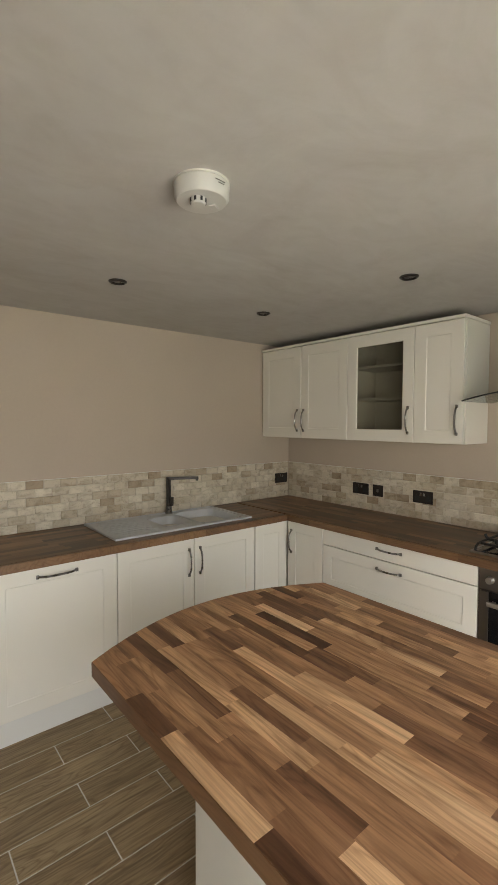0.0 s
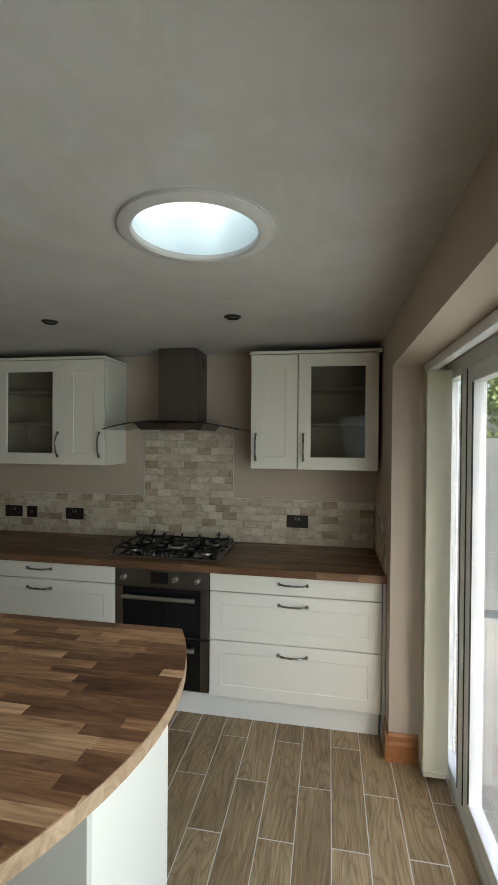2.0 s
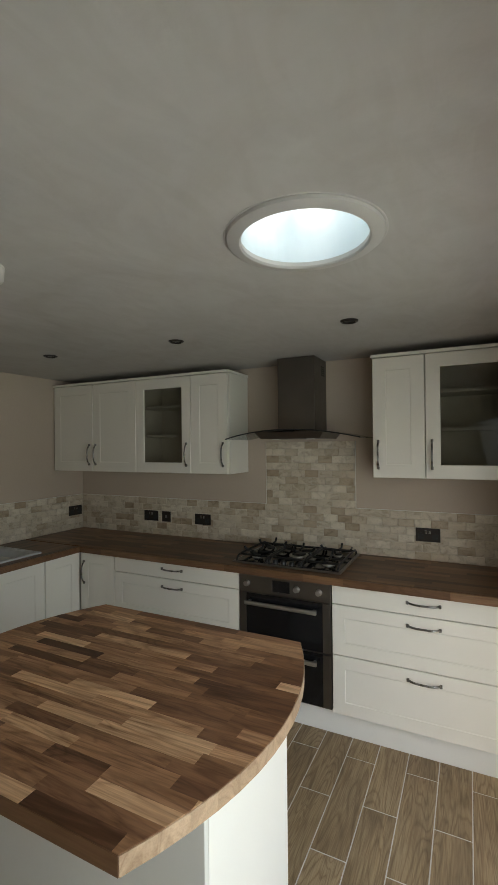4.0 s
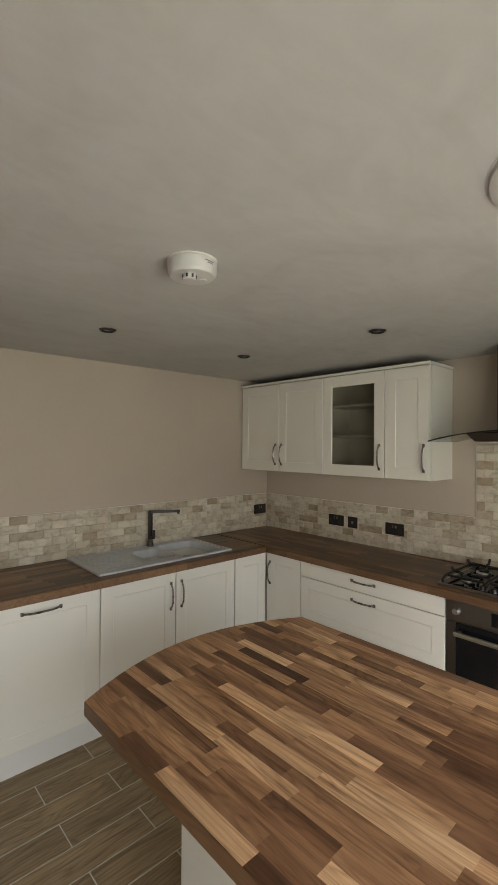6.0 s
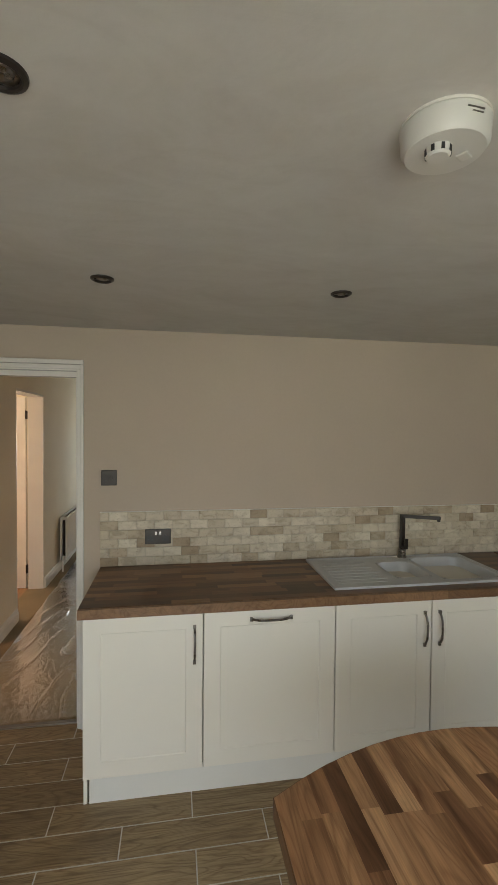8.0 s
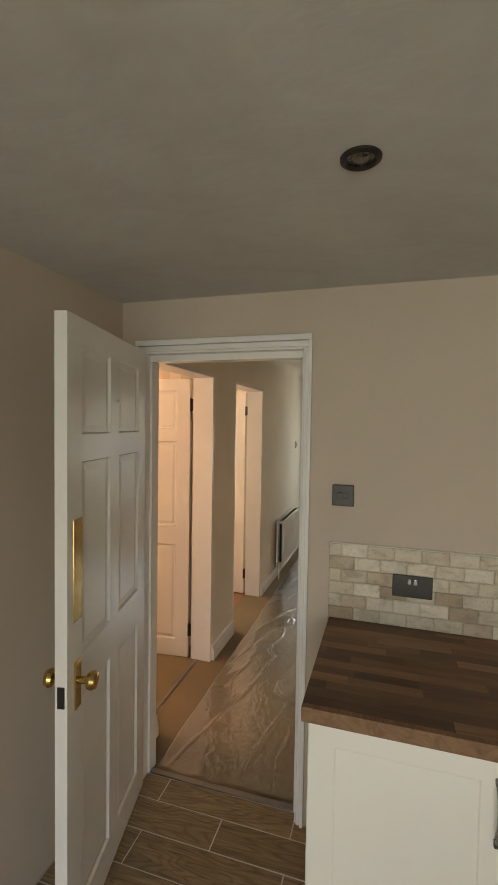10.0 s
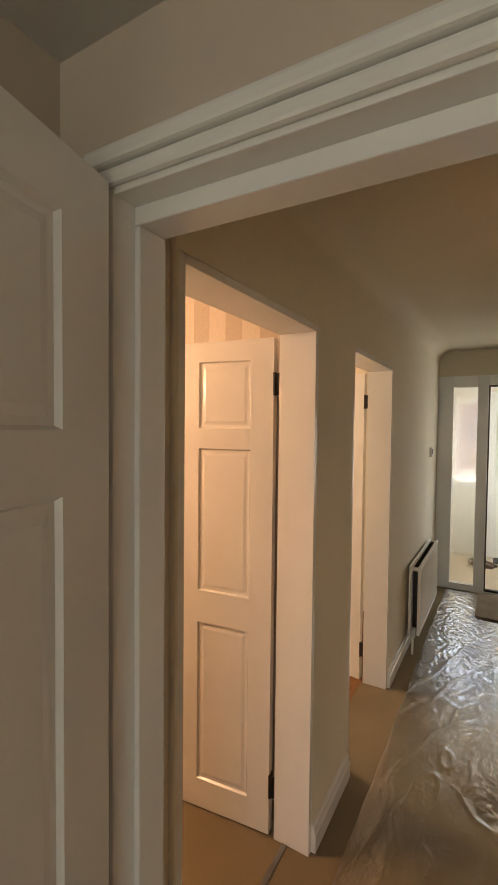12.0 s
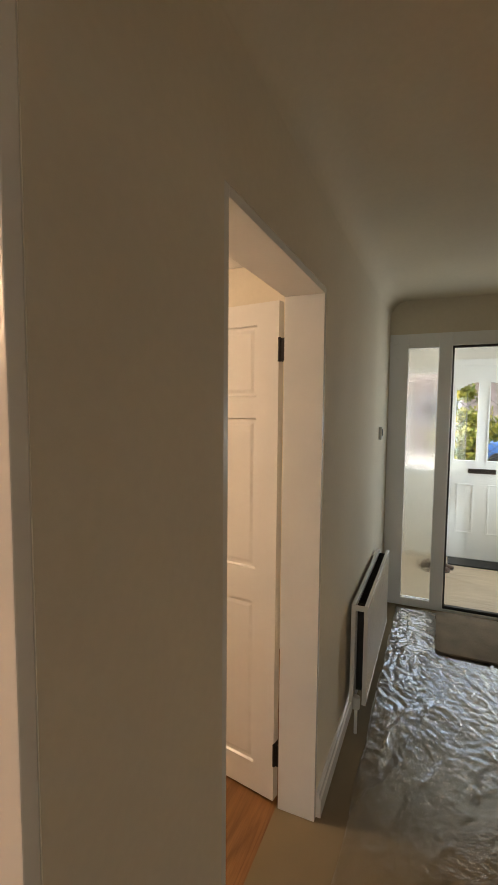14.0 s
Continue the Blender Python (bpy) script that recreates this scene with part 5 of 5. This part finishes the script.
def door_slab():
    """Door leaf with two openings whose heads slope up to the middle."""
    bm = boxes((PX - 0.05, PX - 0.005, FD0, L1[0], 0.0, 2.07), (PX - 0.05, PX - 0.005, L1[1], L2[0], 0.0, 2.07), (PX - 0.05, PX - 0.005, L2[1], FD1, 0.0, 2.07))
    for (a, c), rise in ((L1, 1), (L2, -1)):
        box(bm, PX - 0.05, PX - 0.005, a, c, 0.0, LZ0)
        n = 6
        for i in range(n):
            u0, u1 = a + (c - a) * i / n, a + (c - a) * (i + 1) / n
            k = (i + 0.5) / n if rise > 0 else 1 - (i + 0.5) / n
            box(bm, PX - 0.05, PX - 0.005, u0, u1, LZ1 - 0.09 + 0.09 * math.sin(k * math.pi / 2), 2.07)
    return bm


part("leaf", door_slab(), "upvc", fd)
for a, c in (L1, L2):
    part("pane", boxes((PX - 0.034, PX - 0.026, a, c, LZ0, LZ1)), "glass", fd).visible_shadow = False
    part("bead", boxes((PX - 0.008, PX + 0.008, a - 0.015, a, LZ0 - 0.015, LZ1 - 0.05), (PX - 0.008, PX + 0.008, c, c + 0.015, LZ0 - 0.015, LZ1 - 0.05), (PX - 0.008, PX + 0.008, a, c, LZ0 - 0.015, LZ0), bevel=0.003), "upvc", fd)
for a, c in (L1, L2):
    mid = (a + c) / 2
    lead = bmesh.new()
    for p, q in (((mid, LZ0), (mid, LZ1 - 0.1)), ((a, 1.42), (mid, 1.52)), ((mid, 1.52), (c, 1.42)), ((a, 1.42), (mid, 1.32)), ((mid, 1.32), (c, 1.42)), ((a, 1.16), (mid, 1.24)), ((mid, 1.24), (c, 1.16)), ((a, 1.72), (mid, 1.64)), ((mid, 1.64), (c, 1.72))):
        tube([(PX - 0.026, p[0], p[1]), (PX - 0.026, q[0], q[1])], 0.003, 5, 1.0, lead)
    part("lead_came", lead, "hinge", fd, "thin lead glazing lines")
for a, c in ((-3.44, -3.27), (-3.14, -2.97)):
    part("moulding", boxes((PX - 0.006, PX + 0.004, a, a + 0.018, 0.28, 0.82), (PX - 0.006, PX + 0.004, c - 0.018, c, 0.28, 0.82), (PX - 0.006, PX + 0.004, a + 0.018, c - 0.018, 0.28, 0.298), (PX - 0.006, PX + 0.004, a + 0.018, c - 0.018, 0.802, 0.82), bevel=0.003), "upvc", fd)
part("letterbox", boxes((PX - 0.006, PX + 0.008, -3.335, -3.07, 0.935, 0.985), bevel=0.003), "nickel", fd, "dark metal letterbox flap")
part("handle", boxes((PX - 0.006, PX + 0.006, -2.74, -2.71, 0.92, 1.14), (PX + 0.006, PX + 0.05, -2.732, -2.718, 1.03, 1.045), (PX + 0.04, PX + 0.052, -2.85, -2.718, 1.028, 1.047), bevel=0.003), "chrome", fd)
solid("door_mat", prism(rounded(-6.03, -5.78, -3.50, -2.70, 0.03), -0.003, 0.012), "black_mat", "black rubber mat inside the front door", "door mat")


def shoe(m):
    """Low slip-on shoe, toe towards +x."""
    t = thing("shoe", "dark brown leather slip-on shoe on the porch floor", "shoe", "pair of shoes", m)
    rows = ((0.0, 0.022, 0.050), (0.012, 0.034, 0.066), (0.05, 0.037, 0.070), (0.10, 0.038, 0.066), (0.15, 0.043, 0.058), (0.20, 0.047, 0.047), (0.25, 0.041, 0.038), (0.278, 0.024, 0.028))
    up, so = bmesh.new(), bmesh.new()
    for bm, base, n in ((up, 0.012, 12), (so, 0.0, 12)):
        rings = []
        for x, w, h in rows:
            ww, top = (w, h) if bm is up else (w + 0.004, 0.0125)
            rings.append([bm.verts.new((x, ww * math.cos(math.pi * k / n), base + (top - base) * math.sin(math.pi * k / n) ** 0.6)) for k in range(n + 1)])
        for a, c in zip(rings, rings[1:]):
            for k in range(n):
                bm.faces.new((a[k], a[k + 1], c[k + 1], c[k]))
            bm.faces.new((a[n], a[0], c[0], c[n]))
        bm.faces.new(rings[0])
        bm.faces.new(rings[-1][::-1])
    part("upper", up, "shoe", t, "", True)
    part("sole", so, "black_mat", t, "black rubber sole", True)
    cb = bmesh.new()
    disc(cb, 0.024, 0.027, 0.064, 0.074, (0, 0), 20, pose(0.062, 0, 0))
    part("collar", cb, "dark", t, "dark shoe opening", True)


shoe(pose(-5.70, -3.72, -0.004, 0, 0, 78))
shoe(pose(-5.58, -3.76, -0.004, 0, 0, 86))

# ---------------------------------------------------------------- patio doors and blinds
PXF, FRN = 3.80, -0.638
pd = new("patio_door", mesh_of("patio_door", boxes((PXF, PXF + 0.07, FRN - 0.045, FRN, 0, PAT_H), (PXF, PXF + 0.07, PAT_S, PAT_S + 0.06, 0, PAT_H), (PXF, PXF + 0.07, -1.043, -0.983, 0.05, PAT_H - 0.06),
                                                (PXF, PXF + 0.07, PAT_S + 0.06, FRN - 0.045, PAT_H - 0.06, PAT_H), (PXF, PXF + 0.07, PAT_S + 0.06, FRN - 0.045, 0, 0.05), bevel=0.004), "upvc"))
tagged(pd, "white framed glazed patio doors", "patio door", kind="structure")
for y1, y0, s in ((FRN - 0.045, -0.983, 0.022), (-1.046, -2.27, 0.075), (-2.273, PAT_S + 0.06, 0.075)):
    lf = part("sash", boxes((PXF + 0.005, PXF + 0.06, y0, y0 + s, 0.05, PAT_H - 0.06), (PXF + 0.005, PXF + 0.06, y1 - s, y1, 0.05, PAT_H - 0.06),
                            (PXF + 0.005, PXF + 0.06, y0 + s, y1 - s, 0.05, 0.05 + s), (PXF + 0.005, PXF + 0.06, y0 + s, y1 - s, PAT_H - 0.06 - s, PAT_H - 0.06), bevel=0.006), "upvc", pd)
    part("gasket", boxes((PXF + 0.003, PXF + 0.007, y0 + s - 0.004, y0 + s + 0.006, 0.05 + s, PAT_H - 0.06 - s), (PXF + 0.003, PXF + 0.007, y1 - s - 0.006, y1 - s + 0.004, 0.05 + s, PAT_H - 0.06 - s),
                         (PXF + 0.002, PXF + 0.006, y1 - 0.001, y1 + 0.002, 0.06, PAT_H - 0.07)), "dark", lf, "black rubber gasket")
    pn = part("pane", boxes((PXF + 0.028, PXF + 0.036, y0 + s, y1 - s, 0.05 + s, PAT_H - 0.06 - s)), "glass", lf)
    pn.visible_shadow = False
blind = thing("vertical_blind", "cream vertical blind drawn to one side of the patio doors", "blind")
part("head_rail", boxes((3.685, 3.725, PAT_S + 0.02, PAT_N - 0.02, PAT_H - 0.045, PAT_H - 0.004), bevel=0.003), "upvc", blind, "white head rail")
for i in range(9):
    yy = -0.79 - i * 0.011
    bm = bmesh.new()
    n = 8
    rows = []
    for k in range(n + 1):
        u = k / n
        x = 3.675 + 0.11 * u
        bulge = 0.006 * math.sin(math.pi * u)
        rows.append([bm.verts.new((x, yy + bulge + d, z)) for d, z in ((0, 0.06), (0, PAT_H - 0.05), (-0.0012, PAT_H - 0.05), (-0.0012, 0.06))])
    for a, c in zip(rows, rows[1:]):
        for q in range(4):
            bm.faces.new((a[q], a[(q + 1) % 4], c[(q + 1) % 4], c[q]))
    bm.faces.new(rows[0][::-1])
    bm.faces.new(rows[-1])
    sl = part("slat", bm, "blind", blind, "cream fabric slat", True)
    part("weight", boxes((3.68, 3.78, yy - 0.003, yy + 0.004, 0.045, 0.07)), "blind", sl)
for xx in (3.674, 3.786):
    pts = [(xx + 0.002 * math.sin(i * 2.4), -0.79 - i * 0.0045, 0.075 - 0.022 * abs(math.sin(i * 0.75))) for i in range(24)]
    part("chain", tube(pts, 0.003, 6), "plastic", blind, "white bead chain", True)
part("cord", tube([(3.77, -0.895, 0.07), (3.79, -0.93, 0.02), (3.785, -0.96, 0.006), (3.80, -0.98, 0.006)], 0.0018, 6), "plastic", blind, "loose white cord", True)

# ---------------------------------------------------------------- garden beyond the patio doors
setting("lawn", boxes((5.6, 14, -14, 8, -0.13, -0.06)), "grass", "short green lawn", "lawn")
fence = thing("fence", "weathered grey timber panel fence", "fence")
for i in range(7):
    x = 4.1 + i * 1.85
    part("post", boxes((x - 0.05, x + 0.05, 1.55, 1.65, -0.12, 1.75)), "fence", fence)
    for k in range(9):
        part("board", boxes((x + 0.05, x + 1.8, 1.58 + 0.01 * (k % 2), 1.60 + 0.01 * (k % 2), 0.0 + k * 0.185, 0.19 + k * 0.185)), "fence", fence)


def leafy(centre, size, count, leaf, seed, squash=1.0):
    r = random.Random(seed)
    verts, faces = [], []
    clumps = [(Vector((r.gauss(0, 0.42), r.gauss(0, 0.42), r.gauss(0, 0.42 * squash))), r.uniform(0.18, 0.42)) for _ in range(16)]
    for _ in range(count):
        c, s = r.choice(clumps)
        p = Vector(centre) + size * (c + s * Vector((r.gauss(0, 0.5), r.gauss(0, 0.5), r.gauss(0, 0.5))))
        a = Vector((r.gauss(0, 1), r.gauss(0, 1), r.gauss(0, 1))).normalized() * leaf * r.uniform(0.6, 1.3)
        q = a.cross(Vector((r.gauss(0, 1), r.gauss(0, 1), r.gauss(0, 1)))).normalized() * leaf * 0.45
        k = len(verts)
        verts += [p - a, p + q, p + a, p - q]
        faces.append((k, k + 1, k + 2, k + 3))
    me = bpy.data.meshes.new("crown")
    me.from_pydata(verts, [], faces)
    return me


def tree(at, h, size, seed, material="leaf", label="leafy green garden tree behind the fence"):
    t = thing("tree", label, "tree", m=pose(*at))
    bm = tube([(0, 0, -0.12), (0.03, 0.02, h * 0.4), (-0.02, 0.05, h * 0.75), (0.05, 0.0, h)], 0.09, 8)
    for k in range(5):
        a = k * 1.3
        tube([(0, 0.02, h * 0.5 + k * 0.1 * h), (0.4 * size * math.cos(a), 0.4 * size * math.sin(a), h * 0.75 + k * 0.06 * h)], 0.03, 6, 1.0, bm)
    part("trunk", bm, "bark", t, "", True)
    me = leafy((0, 0, h), size, 5000, 0.07, seed, 1.2)
    me.materials.append(M[material])
    c = new("crown", me)
    c.parent = t


tree((6.3, 5.2, 0), 2.0, 1.0, 3)
tree((9.0, 4.4, 0), 2.2, 1.2, 5)
# street beyond the front door
tree((-10.6, -3.2, 0), 0.9, 0.55, 8, "leaf_bright", "yellow-green garden shrub beyond the front door")
tree((-11.5, -3.1, 0), 1.0, 0.6, 9, "leaf_bright", "yellow-green garden shrub beyond the front door")
nb = thing("house", "pale red brick house across the street with a tiled roof", "house")
part("wall", boxes((-26, -20, -12, 8, -0.15, 3.0)), "brick", nb)
rf = bmesh.new()
prof = [(-27, 2.9), (-19.5, 2.9), (-23, 5.4)]
a = [rf.verts.new((x, -12.5, z)) for x, z in prof]
c = [rf.verts.new((x, 8.5, z)) for x, z in prof]
for i in range(3):
    rf.faces.new((a[i], a[(i + 1) % 3], c[(i + 1) % 3], c[i]))
rf.faces.new(a)
rf.faces.new(c[::-1])
part("roof", rf, "roof", nb)
for wy in (-8, -4.5, -1, 2.5):
    w = part("window", boxes((-20.02, -19.96, wy, wy + 1.6, 1.0, 2.2)), "upvc", nb)
    part("pane", boxes((-19.97, -19.95, wy + 0.1, wy + 0.75, 1.1, 2.1), (-19.97, -19.95, wy + 0.85, wy + 1.5, 1.1, 2.1)), "black_glass", w)
car = thing("parked_car", "blue car parked across the street", "car")
part("body", boxes((-16.2, -14.5, -2.9, 1.1, 0.1, 0.75), (-16.05, -14.65, -2.0, 0.5, 0.75, 1.3), bevel=0.15), "blue", car, "", True)
for wy in (-2.1, 0.3):
    bm = bmesh.new()
    disc(bm, 0.31, 0.31, -0.09, 0.09, n=28)
    part("wheel", bm, "dark", car, "", True, pose(-14.55, wy, 0.16, 0, 90, 0))

# unseen pendant lamps of the side rooms; the second is added in place of daylight
for px, py in ((-0.3, -5.35), (-2.0, -5.8)):
    p = thing("pendant_lamp", "plain hanging lamp added out of view", "lamp", m=pose(px, py, 2.44))
    part("rose", lathe(((0.0, -0.02), (0.03, -0.02), (0.045, 0.0)), 24), "plastic", p, "", True)
    part("flex", tube(((0, 0, -0.02), (0, 0, -0.30)), 0.003, 6), "plastic", p)
    part("shade", lathe(((0.05, -0.28), (0.14, -0.46)), 32), "blind", p, "", True)

# ---------------------------------------------------------------- plank tiles of the kitchen floor
floor = setting("floor", boxes((-0.06, PXF, SOUTH, 0, -0.1, -0.0012)), "floor_grout", "oak-look porcelain plank tiles with pale grout", "floor")
PW, PL, GAP = 0.1505, 0.604, 0.005
PLANKS = {}


def plank_mesh(w, l):
    bm = bmesh.new()
    c = 0.0015
    lo = [bm.verts.new(p) for p in ((0, 0, -0.004), (w, 0, -0.004), (w, l, -0.004), (0, l, -0.004))]
    mid = [bm.verts.new(p) for p in ((0, 0, -0.0015), (w, 0, -0.0015), (w, l, -0.0015), (0, l, -0.0015))]
    hi = [bm.verts.new(p) for p in ((c, c, 0), (w - c, c, 0), (w - c, l - c, 0), (c, l - c, 0))]
    for p, q in ((lo, mid), (mid, hi)):
        for i in range(4):
            bm.faces.new((p[i], p[(i + 1) % 4], q[(i + 1) % 4], q[i]))
    bm.faces.new(hi)
    return bm


col = 0
x = 3.395 - PW * 23
while x < PXF:
    a, c = max(x, -0.045), min(x + PW, PXF - 0.002)
    y = (-0.985 if (round((x - 3.095) / PW) % 2 == 0) else -0.685) - 0.027 * (3.4 - x) - PL * 6
    while y < 0 and c - a > 0.01:
        b0, b1 = max(y, SOUTH + 0.002), min(y + PL, -0.002)
        # the doorway narrows the floor west of the wall
        if b1 - b0 > 0.01 and (c > 0.005):
            a2 = max(a, 0.003) if (b1 < DOOR_L or b0 > DOOR_R) else a
            if a2 < 0 and (b0 < DOOR_L or b1 > DOOR_R):
                b0, b1 = max(b0, DOOR_L + 0.001), min(b1, DOOR_R - 0.001)
            key = (round(c - a2, 3), round(b1 - b0, 3))
            if key not in PLANKS:
                PLANKS[key] = mesh_of("plank", plank_mesh(key[0] - GAP, key[1] - GAP), "plank")
            pk = new("plank", PLANKS[key])
            pk.parent = floor
            pk.matrix_basis = pose(a2 + GAP / 2, b0 + GAP / 2, 0.0005)
        y += PL
    x += PW
